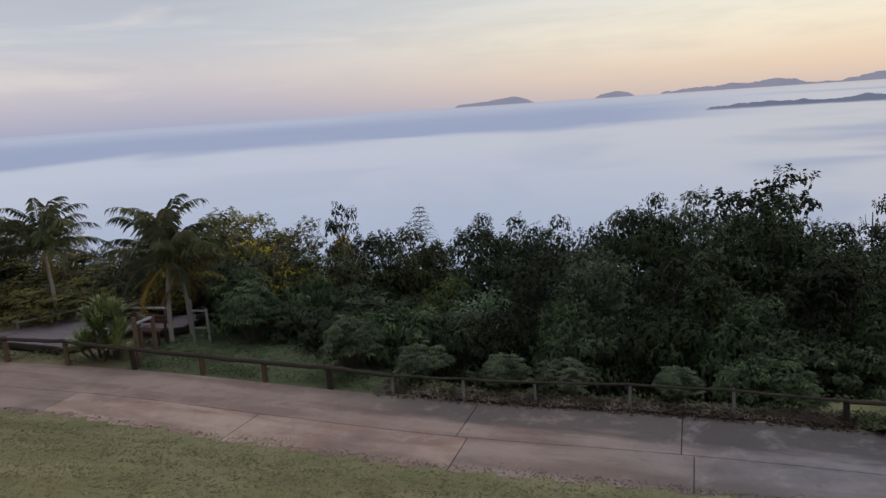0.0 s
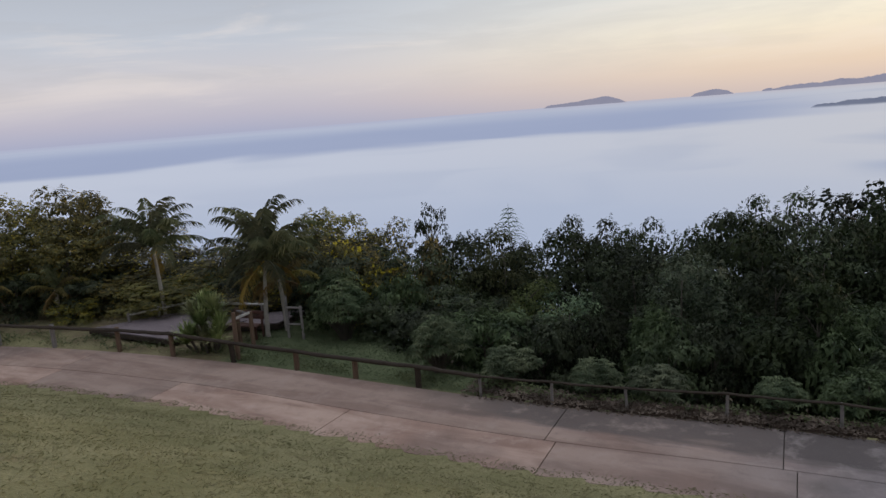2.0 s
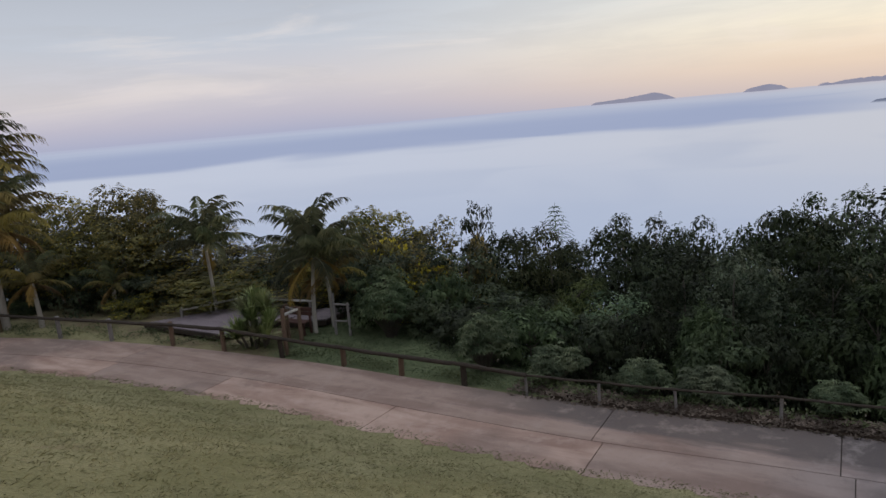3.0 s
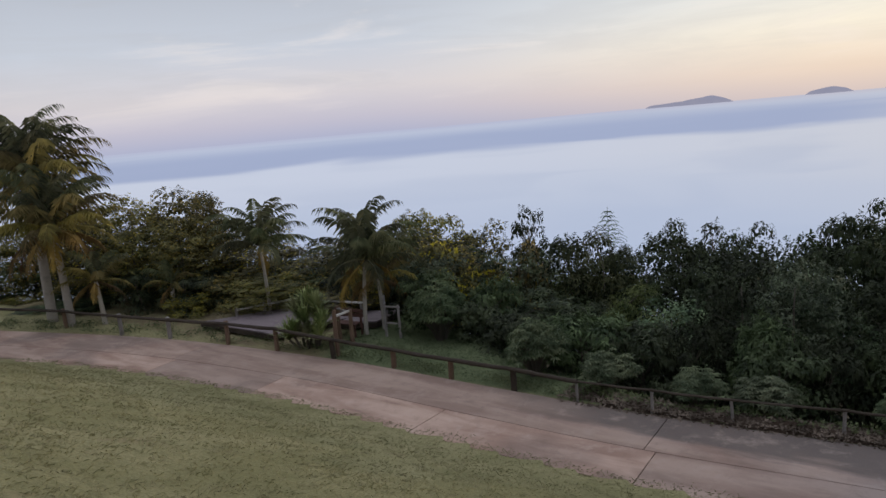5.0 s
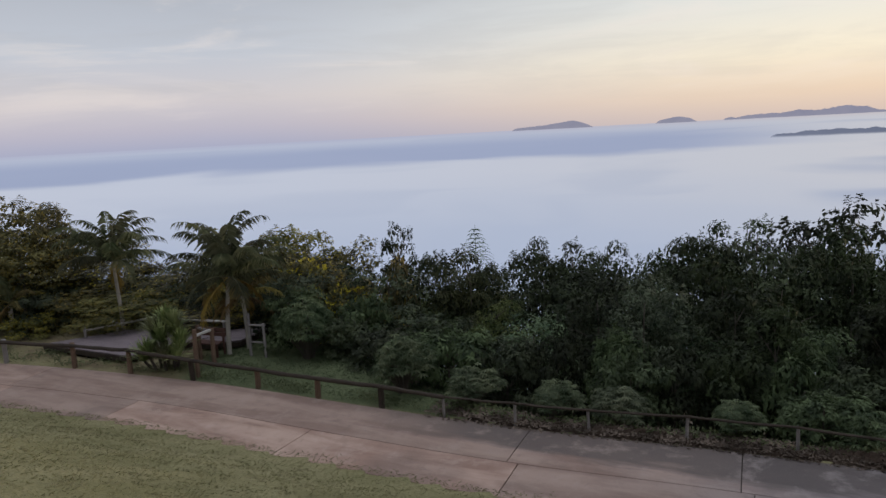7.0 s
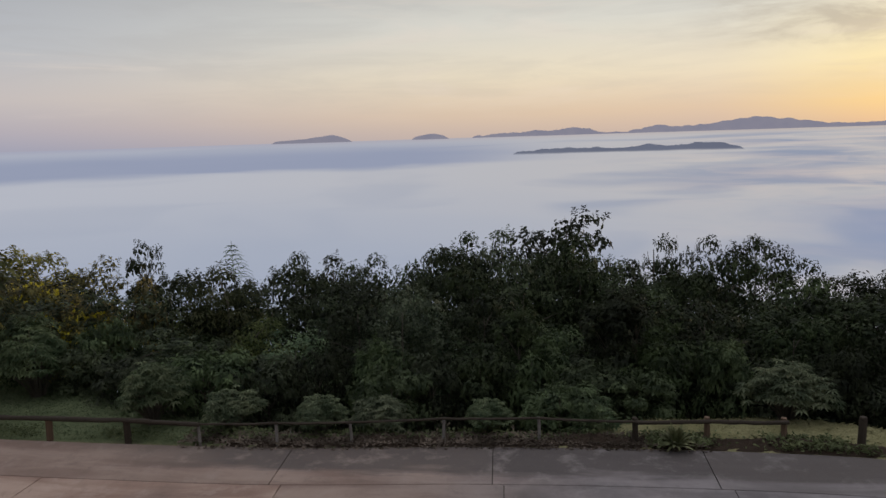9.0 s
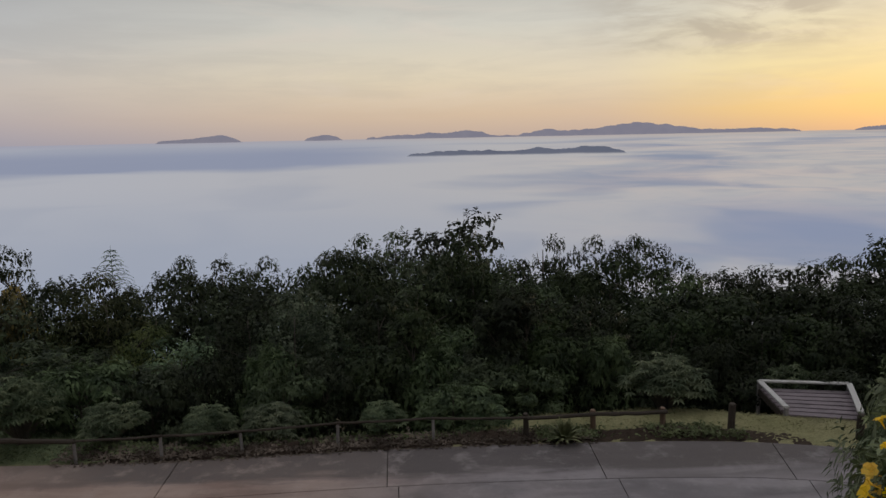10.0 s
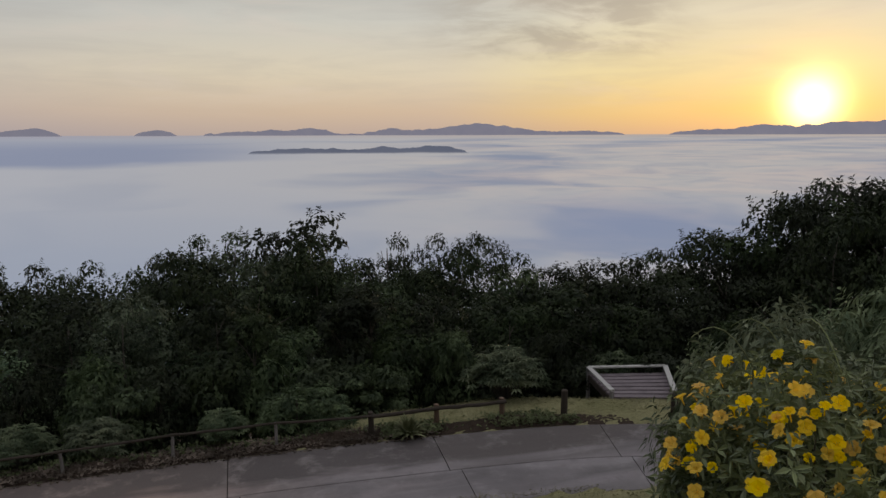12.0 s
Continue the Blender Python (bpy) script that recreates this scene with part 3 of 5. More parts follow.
# ---- log fence ----
POSTS = [(-27.5, 25.4), (-23.1, 24.7), (-19.6, 23.7), (-17.0, 23.1), (-14.1, 22.35), (-11.8, 21.6), (-9.4, 20.8), (-7.1, 19.95), (-5.1, 19.0), (-3.2, 18.2), (-1.5, 17.45), (0.25, 16.8), (1.95, 16.35), (4.0, 15.75), (6.1, 15.05), (8.15, 14.3), (9.7, 13.85), (11.3, 13.3)]
fence = thing("log_fence", "low weathered log fence on short timber posts", "fence")
rng = np.random.default_rng(11)
tops = []
for i, (x, y) in enumerate(POSTS):
    z = land_at(x, y)
    tall = 0.56 + rng.uniform(-0.04, 0.05) + 0.3 * float(np.clip((-9.0 - x) / 5.0, 0, 1))
    thick = 0.036 if 9 < i < 15 else 0.085 if i < 10 else 0.07
    lean = rng.uniform(-0.03, 0.03, 2)
    s = tube(Shape(), [(x, y, z - 0.2), (x + lean[0] * 0.5, y + lean[1] * 0.5, z + tall * 0.5), (x + lean[0], y + lean[1], z + tall - 0.02), (x + lean[0], y + lean[1], z + tall)],
             [thick, thick * 0.97, thick * 0.95, thick * 0.8], 9, 0.06, rng)
    piece("post", s, M_GREY_WOOD if 9 < i < 15 or i in (2, 3) else M_POST if i % 3 else M_LOG, fence)
    tops.append(np.array([x + lean[0], y + lean[1], z + tall - (-0.02 if 4 < i < 15 else 0.07)]))
for i, (a, b) in enumerate(zip(tops[:-1], tops[1:])):
    t = np.linspace(-0.02, 1.02, 8)[:, None]
    path = a + (b - a) * t - np.array([0, 0.11, 0])
    path[:, 2] += -0.012 * np.sin(np.pi * t[:, 0]) + rng.uniform(-0.008, 0.008, 8)
    r = 0.03 if 9 < i < 15 else 0.062 if i < 10 else 0.05
    piece("rail", tube(Shape(), path, np.full(8, r) * rng.uniform(0.9, 1.1, 8), 8, 0.05, rng), M_LOG, fence)
for x, y, tall in ((12.75, 12.6, 0.64), (14.9, 10.9, 0.6)):
    z = land_at(x, y)
    s = tube(Shape(), [(x, y, z - 0.2), (x, y, z + tall * 0.6), (x + 0.01, y, z + tall - 0.03), (x + 0.01, y, z + tall)], [0.09, 0.085, 0.085, 0.065], 10, 0.05, rng)
    tagged(piece("bollard_post", s, M_LOG), "short round timber post standing alone by the road", "post", "lone posts")

# ---- decks ----


def planks(parent, a, b, c, d, z, width, material, name="plank", gap=0.012, thick=0.035):
    """Boards laid from the side a-b to the side d-c, each its own piece."""
    a, b, c, d = (np.array([*p, z]) for p in (a, b, c, d))
    n = int(np.linalg.norm(d - a) / width)
    for i in range(n):
        t = (i + 0.5) / n
        p, q = a + (d - a) * t, b + (c - b) * t
        w = np.linalg.norm(d - a) / n - gap
        jig = rng.uniform(-0.02, 0.02)
        piece(name, board(Shape(), p + (q - p) * (0.0 + jig * 0.1), q + (q - p) * jig * 0.1, w, thick), material, parent)


deck = thing("timber_deck", "weathered grey timber deck with handrails among palms", "deck")
planks(deck, (-16.4, 24.3), (-12.3, 22.5), (-9.9, 25.0), (-13.4, 26.3), 0.26, 0.15, M_DECK_WOOD)
planks(deck, (-10.5, 23.75), (-9.0, 23.9), (-8.5, 25.4), (-10.0, 25.4), 0.28, 0.15, M_DECK_WOOD)
for p, q in (((-10.5, 23.75), (-9.0, 23.9)), ((-9.0, 23.9), (-8.5, 25.4)), ((-16.4, 24.3), (-12.3, 22.5)), ((-13.4, 26.3), (-9.9, 25.0)), ((-16.4, 24.3), (-13.4, 26.3)), ((-12.3, 22.5), (-9.9, 25.0))):
    piece("beam", board(Shape(), (*p, 0.15), (*q, 0.15), 0.06, 0.16), M_LOG, deck)
for x, y in ((-16.3, 24.3), (-14.3, 23.5), (-12.35, 22.6), (-13.4, 26.2), (-11.6, 25.5), (-9.95, 25.0), (-11.1, 23.8)):
    z = land_at(x, y)
    piece("leg", tube(Shape(), [(x, y, z - 0.2), (x, y, 0.22)], [0.06, 0.06], 8, 0.04, rng), M_LOG, deck)
for a, b in (((-15.2, 24.95, 0.55), (-13.4, 26.2, 0.62)), ((-13.4, 26.2, 0.62), (-9.9, 24.95, 0.72))):
    piece("handrail", board(Shape(), a, b, 0.09, 0.06), M_PALE_WOOD, deck)
for x, y in ((-15.2, 24.95), (-14.3, 25.55), (-13.4, 26.2), (-11.7, 25.55), (-9.95, 24.95)):
    piece("rail_post", board(Shape(), (x, y, 0.2), (x, y, 0.68), 0.08, 0.08), M_GREY_WOOD, deck)

steps = thing("entrance_gate", "reddish timber gate posts with a pale top rail", "gate")
for x, y, tall in ((-9.35, 21.05, 1.5), (-9.2, 22.0, 1.25), (-9.9, 22.6, 1.25)):
    z = land_at(x, y)
    piece("post", tube(Shape(), [(x, y, z - 0.2), (x, y, z + tall * 0.5), (x + 0.02, y, z + tall)], [0.075, 0.07, 0.065], 9, 0.05, rng), M_POST, steps)
piece("rail", board(Shape(), (-9.35, 21.05, 1.28), (-9.2, 22.0, 1.22), 0.07, 0.07), M_PALE_WOOD, steps)
piece("rail", board(Shape(), (-9.9, 22.6, 1.15), (-9.2, 22.0, 1.15), 0.07, 0.07), M_GREY_WOOD, steps)

bench = thing("timber_bench", "red-brown timber bench beside the deck", "bench")
for i in range(3):
    piece("seat_board", board(Shape(), (-10.5, 23.1 + 0.14 * i, 0.52), (-9.3, 22.7 + 0.14 * i, 0.52), 0.125, 0.04), M_RED_WOOD, bench)
for i in range(2):
    piece("back_board", board(Shape(), (-10.4, 23.55, 0.72 + 0.16 * i), (-9.2, 23.15, 0.72 + 0.16 * i), 0.04, 0.13), M_RED_WOOD, bench)
for x, y in ((-10.35, 23.2), (-9.45, 22.9), (-10.3, 23.52), (-9.3, 23.18)):
    z = land_at(x, y)
    piece("leg", board(Shape(), (x, y, z - 0.05), (x, y, 0.5 if y < 23.0 or x < -10.32 else 0.92), 0.07, 0.07), M_RED_WOOD, bench)

rail = thing("walkway_railing", "bare timber railing at the walkway's end", "railing")
for x, y in ((-8.3, 22.9), (-7.75, 22.75), (-8.75, 24.2)):
    z = land_at(x, y)
    piece("post", tube(Shape(), [(x, y, z - 0.2), (x, y, z + 0.6), (x, y, z + 1.15)], [0.05, 0.048, 0.045], 8, 0.05, rng), M_GREY_WOOD, rail)
for a, b in (((-8.35, 22.92, 1.1), (-7.7, 22.74, 1.1)), ((-8.35, 22.92, 0.52), (-7.7, 22.74, 0.52)), ((-8.3, 22.9, 1.12), (-8.75, 24.2, 1.12))):
    piece("rail", board(Shape(), a, b, 0.07, 0.05), M_GREY_WOOD, rail)

view = thing("viewing_platform", "small slatted viewing platform with low pale side rails", "platform")
A, B, C, D = (15.0, 13.0), (16.35, 11.95), (17.95, 13.5), (15.95, 14.75)
planks(view, A, B, C, D, -0.2, 0.27, M_DECK_WOOD, "slat", 0.06)
for p, q in ((A, B), (B, C), (C, D), (D, A)):
    piece("beam", board(Shape(), (*p, -0.3), (*q, -0.3), 0.07, 0.18), M_LOG, view)
for x, y in (A, B, C, D):
    z = land_at(x, y)
    piece("leg", board(Shape(), (x, y, min(z, -0.4) - 0.2), (x, y, 0.0), 0.09, 0.09), M_GREY_WOOD, view)
for p, q in ((A, D), (D, C), (B, C)):
    piece("rail_board", board(Shape(), (*p, 0.02), (*q, 0.02), 0.15, 0.045), M_PALE_WOOD, view)

# ---- plants ----


def ball_points(rng, n):
    return unit(rng.normal(size=(n, 3)))


def crown_clumps(rng, n, low, high, radius, small=1.0):
    """Centres and sizes of the boughs of one crown: rounded lobes spread over its outside, with an uneven outline and hollows between."""
    k = np.arange(n)
    v = np.clip(0.9 - 1.9 * ((k + 0.5) / n) + rng.normal(size=n) * 0.07, -1.0, 0.93)
    a = k * 2.39996 + rng.uniform(0, 6.28) + rng.normal(size=n) * 0.3
    flank = np.where(v > 0, np.sqrt(1 - v * v), 1.0 - 0.22 * v * v)
    lobes, reach = rng.uniform(0, 2 * np.pi, 4), rng.uniform(0.62, 1.25, 4)
    swell = np.ones(n)
    for l, r in zip(lobes, reach):
        swell += (r - 1) * np.clip(np.cos(a - l) * 1.6 - 0.6, 0, 1)
    out = np.where(rng.uniform(size=n) < 0.2, rng.uniform(0.25, 0.6, n), rng.uniform(0.66, 0.9, n)) * swell
    mid, half = low + (high - low) * 0.5, (high - low) * 0.5
    size = rng.uniform(0.26, 0.44, n) * radius * small * np.where(v < -0.4, 1.15, 1.0)
    z = mid + v * half * np.where(v > 0, np.clip(out, 0.5, 1.0), 1.0)
    z = low + (z - z.min()) * (high - low) / (z.max() - z.min())
    return np.column_stack([np.cos(a) * flank * out * radius, np.sin(a) * flank * out * radius, z]), size


def clump_leaves(shape, rng, centres, sizes, per, length, width, droop=0.35, flat=0.7, sprigs=60):
    """Leaves laid like shingles over the domes of the boughs, strays inside, and shoots with whorled leaves standing out of the crown."""
    c = np.repeat(centres, per, 0)
    s = np.repeat(sizes, per)
    n = len(c)
    d = ball_points(rng, n)
    d[:, 2] = np.where(d[:, 2] < -0.25, -d[:, 2], d[:, 2])
    lump = 1 + 0.16 * np.sin(4.1 * d[:, 0] + c[:, 0] * 5) * np.sin(4.7 * d[:, 1] + c[:, 2] * 3) + 0.1 * np.sin(9 * d[:, 0] + 7 * d[:, 2])
    stray = rng.uniform(size=n) < 0.16
    r = np.where(stray, rng.uniform(0.3, 1.2, n), rng.uniform(0.86, 1.03, n)) * lump
    base = c + d * np.array([1, 1, flat]) * (s * r)[:, None]
    slope = unit(d * d[:, 2:3] - np.array([0, 0, 1.0]))
    axis = slope * 0.6 + d * np.where(stray, 0.6, 0.12)[:, None] + rng.normal(size=(n, 3)) * 0.45
    axis -= d * ((axis * d).sum(1) * np.where(stray, 0.0, 0.8))[:, None]
    axis[:, 2] -= (droop - 0.35) * 0.4
    normal = d * 0.9 + np.array([0, 0, 0.35]) + rng.normal(size=(n, 3)) * 0.12
    leaves(shape, base, axis, normal, length * rng.uniform(0.64, 1.32, n), width * rng.uniform(0.74, 1.27, n), 0.06, 0.12)
    high = np.argsort(-(centres[:, 2] + np.linalg.norm(centres[:, :2], axis=1) * 0.5))[:max(4, int(len(centres) * 0.7))]
    pick = high[rng.integers(0, len(high), sprigs)]
    d = unit(ball_points(rng, sprigs) + np.array([0, 0, 0.55]))
    root = centres[pick] + d * np.array([1, 1, flat]) * sizes[pick][:, None]
    up = unit(d + np.array([0, 0, 0.9]) + rng.normal(size=d.shape) * 0.25)
    long = rng.uniform(0.08, 0.3, sprigs)
    for w in range(9):
        a = w * 2.4 + rng.uniform(0, 0.5, sprigs)
        side = unit(np.cross(up, np.array([0.31, 0.22, 0.9])))
        other = np.cross(up, side)
        ax = side * np.cos(a)[:, None] + other * np.sin(a)[:, None] + up * (0.15 + 0.06 * w)
        at = root + up * (long * (0.25 + 0.75 * w / 8))[:, None]
        leaves(shape, at, ax, up + ax * 0.3, length * rng.uniform(0.7, 1.15, sprigs), width * rng.uniform(0.8, 1.1, sprigs), 0.12, 0.2)
    return shape


def trunk_and_limbs(rng, height, crown_low, clumps, thick, limbs=7):
    s = Shape()
    bend = rng.normal(size=2) * 0.25
    t = np.linspace(0, 1, 8)
    stem = np.column_stack([bend[0] * np.sin(t * 2.2), bend[1] * np.sin(t * 1.8), -0.4 + t * (height * 0.86 + 0.4)])
    tube(s, stem, thick * (1.15 - 0.95 * t), 8, 0.05, rng)
    order = rng.permutation(len(clumps))[:limbs]
    for k in order:
        c = clumps[k]
        z0 = max(crown_low * 0.6, min(c[2] - 0.8, height * 0.8))
        p0 = np.array([np.interp(z0, stem[:, 2], stem[:, 0]), np.interp(z0, stem[:, 2], stem[:, 1]), z0])
        u = np.linspace(0, 1, 5)[:, None]
        path = p0 + (c - p0) * u
        path[:, 2] += 0.25 * np.sin(np.pi * u[:, 0]) * np.linalg.norm(c - p0) * 0.3
        tube(s, path, np.linspace(thick * 0.42, thick * 0.1, 5), 5)
    return s


def make_tree(seed, label, category, height, low, radius, clumps, per, leaf, material, thick, name="tree", droop=0.35, flowers=None, limbs=7, flat=0.8, lump=1.0, sprigs=60):
    """One plant with its trunk and crown; it is kept under the ground's far edge until copied to its places."""
    rng = np.random.default_rng(seed)
    ob = thing(name, label, category, "trees of the wood" if name == "tree" else "shrubs at the wood's edge")
    c, s = crown_clumps(rng, clumps, low, height - 0.35, radius)
    s = s * lump
    piece("trunk", trunk_and_limbs(rng, height, low, c, thick, limbs), M_BARK, ob, smooth=True)
    piece("crown", clump_leaves(Shape(), rng, c, s, per, *leaf, droop, flat, sprigs), material, ob)
    if flowers:
        pick = rng.integers(0, len(c), flowers)
        d = ball_points(rng, flowers)
        d[:, 2] = np.abs(d[:, 2])
        base = c[pick] + d * (s[pick] * rng.uniform(0.95, 1.12, flowers))[:, None]
        f = Shape()
        for turn in range(3):
            leaves(f, base, unit(ball_points(rng, flowers) + np.array([0, 0, 0.4])), ball_points(rng, flowers), np.full(flowers, 0.11), np.full(flowers, 0.08), 0.1)
        tagged(piece("blossom", f, M_BLOSSOM, ob, "dull yellow blossom"), kind="stuff")
    ob["tall"] = height
    return ob


def stand(proto, az, dist, top_el=None, tall=None, wide=1.0, turn=0.0, clear=2.2):
    """Puts a plant at a bearing and distance, its base in the ground, its top at an elevation seen from the eye or at a height."""
    x, y = dist * math.sin(radians(az)), dist * math.cos(radians(az))
    while beyond([x], [y])[0] < clear and dist < 70:
        dist += 0.7
        x, y = dist * math.sin(radians(az)), dist * math.cos(radians(az))
    return stand_at(proto, x, y, (EYE + dist * math.tan(radians(top_el))) if top_el is not None else None, tall, wide, turn)


USED = set()


def stand_at(proto, x, y, top=None, tall=None, wide=1.0, turn=0.0):
    z = land_at(x, y) - 0.03
    k = (top - z) / proto["tall"] if top is not None else (tall or proto["tall"]) / proto["tall"]
    m = Matrix.LocRotScale((x, y, z), Euler((0, 0, turn)), (wide, wide, k))
    if proto.name not in USED:
        USED.add(proto.name)
        proto.matrix_basis = m
        return proto
    was = proto.scale
    return copy_thing(proto, Matrix.LocRotScale((x, y, z), Euler((0, 0, turn)), (wide / was.x, wide / was.y, k / was.z)))


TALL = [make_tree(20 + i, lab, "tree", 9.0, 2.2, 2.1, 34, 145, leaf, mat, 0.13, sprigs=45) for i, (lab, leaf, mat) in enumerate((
    ("tall dark green broadleaf tree on the slope, coloured for shade", (0.16, 0.105), M_LEAF_DARK_SHADED),
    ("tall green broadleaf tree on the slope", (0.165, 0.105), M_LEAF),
    ("tall dense forest tree with leaves coloured dark for shade", (0.16, 0.105), M_LEAF_DARK_SHADED)))]
OPEN_TREE = make_tree(31, "tall tree with an open crown of large leaves", "tree", 9.0, 3.0, 1.9, 40, 62, (0.2, 0.14), M_LEAF_DARK_SHADED, 0.12, limbs=16, lump=0.85, sprigs=120)
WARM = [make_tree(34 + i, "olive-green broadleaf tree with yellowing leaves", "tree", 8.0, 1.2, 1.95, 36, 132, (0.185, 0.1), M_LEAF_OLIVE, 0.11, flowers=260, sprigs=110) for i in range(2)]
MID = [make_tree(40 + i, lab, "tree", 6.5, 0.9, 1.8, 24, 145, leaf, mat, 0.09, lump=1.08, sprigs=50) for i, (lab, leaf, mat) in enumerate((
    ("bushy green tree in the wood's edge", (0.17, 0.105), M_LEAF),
    ("bushy dark green tree in the wood's edge, coloured for shade", (0.17, 0.11), M_LEAF_DARK_SHADED),
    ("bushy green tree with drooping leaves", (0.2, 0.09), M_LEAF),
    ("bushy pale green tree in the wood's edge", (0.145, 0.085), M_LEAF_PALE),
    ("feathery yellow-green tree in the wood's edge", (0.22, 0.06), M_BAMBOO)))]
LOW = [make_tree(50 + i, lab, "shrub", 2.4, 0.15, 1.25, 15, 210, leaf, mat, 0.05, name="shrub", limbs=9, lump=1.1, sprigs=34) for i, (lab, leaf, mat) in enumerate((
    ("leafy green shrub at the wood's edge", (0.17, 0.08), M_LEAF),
    ("dark green shrub at the wood's edge, coloured for shade", (0.15, 0.07), M_LEAF_DARK_SHADED),
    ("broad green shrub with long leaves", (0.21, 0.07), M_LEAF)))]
BLOOM = [make_tree(60 + i, "rounded shrub covered in dull yellow blossom", "shrub", 2.6, 0.2, 1.3, 18, 190, (0.14, 0.07), M_LEAF_OLIVE, 0.05, name="flowering_shrub", flowers=260) for i in range(2)]


def make_whorl_shrub(seed, tall, radius, whorls, label, material=None, leaf=1.0):
    """Umbrella shrub: long-stalked whorls of drooping finger leaves."""
    rng = np.random.default_rng(seed)
    ob = thing("whorl_shrub", label, "shrub", "umbrella shrubs along the fence")
    d = ball_points(rng, whorls)
    d[:, 2] = np.abs(d[:, 2]) * 1.1 - 0.15
    r = rng.uniform(0.45, 1.0, whorls) ** 0.6 * (0.82 + 0.18 * np.sin(3 * np.arctan2(d[:, 1], d[:, 0]) + seed) + 0.12 * np.sin(5 * np.arctan2(d[:, 1], d[:, 0])))
    c = np.column_stack([d[:, 0] * radius * r, d[:, 1] * radius * r, tall * 0.38 + d[:, 2] * tall * 0.52 * r])
    c[:, 2] += tall - 0.04 - c[:, 2].max()
    stems, crown = Shape(), Shape()
    for p in c[::6]:
        u = np.linspace(0, 1, 5)[:, None]
        q = np.array([p[0] * 0.12, p[1] * 0.12, -0.15]) + (p - np.array([p[0] * 0.12, p[1] * 0.12, -0.15])) * u
        q[:, :2] -= p[:2] * 0.2 * np.sin(np.pi * u)
        tube(stems, q, np.linspace(0.018, 0.006, 5), 4)
    fingers = 7
    a = np.repeat(rng.uniform(0, 2 * np.pi, whorls), fingers) + np.tile(np.arange(fingers) * 2 * np.pi / fingers, whorls)
    axis = np.column_stack([np.cos(a), np.sin(a), rng.uniform(-0.35, 0.1, len(a))]) + np.repeat(d, fingers, 0) * 0.25
    normal = np.tile(np.array([[0, 0, 1.0]]), (len(a), 1)) + axis * 0.2
    leaves(crown, np.repeat(c, fingers, 0), axis, normal, rng.uniform(0.2, 0.31, len(a)) * leaf, rng.uniform(0.06, 0.085, len(a)) * leaf, 0.25, 0.3)
    piece("branchwork", stems, M_BARK, ob)
    piece("crown", crown, material or M_LEAF_SILVER, ob)
    ob["tall"] = tall
    return ob


WHORL = [make_whorl_shrub(70 + i, 1.7, 1.0, 330, "umbrella shrub with pale whorls of finger leaves", None, 0.68) for i in range(2)]
DOME = [make_whorl_shrub(74 + i, 3.6, 1.45, 520, "round-topped small tree with layered whorled leaves", M_LEAF_PALE, 0.75) for i in range(2)]


def make_bamboo(seed):
    rng = np.random.default_rng(seed)
    ob = thing("bamboo_clump", "bamboo clump with a feathery arching crown", "bamboo", "bamboo in the wood")
    tall = 9.0
    crown = Shape()
    for i in range(26):
        a = rng.uniform(0, 2 * np.pi)
        out = rng.uniform(0.4, 1.9)
        h = tall * rng.uniform(0.6, 0.84)
        out = out if i else 0.6
        t = np.linspace(0, 1, 9)
        path = np.column_stack([np.cos(a) * (0.25 + out * t ** 2.4), np.sin(a) * (0.25 + out * t ** 2.4), -0.2 + h * np.sin(t * 1.45) / math.sin(1.45)])
        piece("culm", tube(Shape(), path, np.linspace(0.035, 0.006, 9), 5), M_STRAP, ob)
        nodes = np.linspace(0.4, 1.0, 26)
        for u in nodes:
            p = np.array([np.interp(u, t, path[:, k]) for k in range(3)])
            n = 15
            b = rng.uniform(0, 2 * np.pi, n)
            side = np.column_stack([np.cos(b), np.sin(b), rng.uniform(-0.15, 0.4, n)])
            reach = (rng.uniform(0.1, 0.65, n) if i else np.full(n, 0.42 * (1.25 - u)))
            leaves(crown, p + side * reach[:, None], side * 0.8 + rng.normal(size=(n, 3)) * 0.35 - np.array([0, 0, 0.35]), rng.normal(size=(n, 3)) * 0.4 + np.array([0, 0, 1.0]), rng.uniform(0.16, 0.3, n), rng.uniform(0.03, 0.05, n), 0.15, 0.25)
    # the leading shoot: tiers of drooping side branches
    tier = Shape()
    for k in range(8):
        z = tall - 1.7 + 0.21 * k
        reach = 1.2 * (1 - k / 9.5)
        for a in np.arange(6) * 1.047 + 0.5 * k:
            u = np.linspace(0, 1, 7)
            q = np.column_stack([np.cos(a) * reach * u, np.sin(a) * reach * u, z + 0.22 * reach * np.sin(u * 2.0) - 0.3 * reach * u ** 2])
            tube(tier, q, np.linspace(0.014, 0.005, 7), 4)
            n = 12
            w = rng.uniform(0.25, 1.0, n)
            c = np.column_stack([np.interp(w, u, q[:, j]) for j in range(3)])
            leaves(tier, c, np.column_stack([np.cos(a) + rng.normal(size=n) * 0.5, np.sin(a) + rng.normal(size=n) * 0.5, -0.6 + rng.normal(size=n) * 0.3]), np.tile([[0, 0, 1.0]], (n, 1)), np.full(n, 0.11), np.full(n, 0.035), 0.1)
    tube(tier, [(0, 0, tall * 0.6), (0, 0, tall * 0.85), (0, 0, tall)], [0.03, 0.02, 0.008], 5)
    piece("leader", tier, M_LEAF_PALE, ob)
    piece("crown", crown, M_BAMBOO, ob)
    ob["tall"] = tall
    return ob


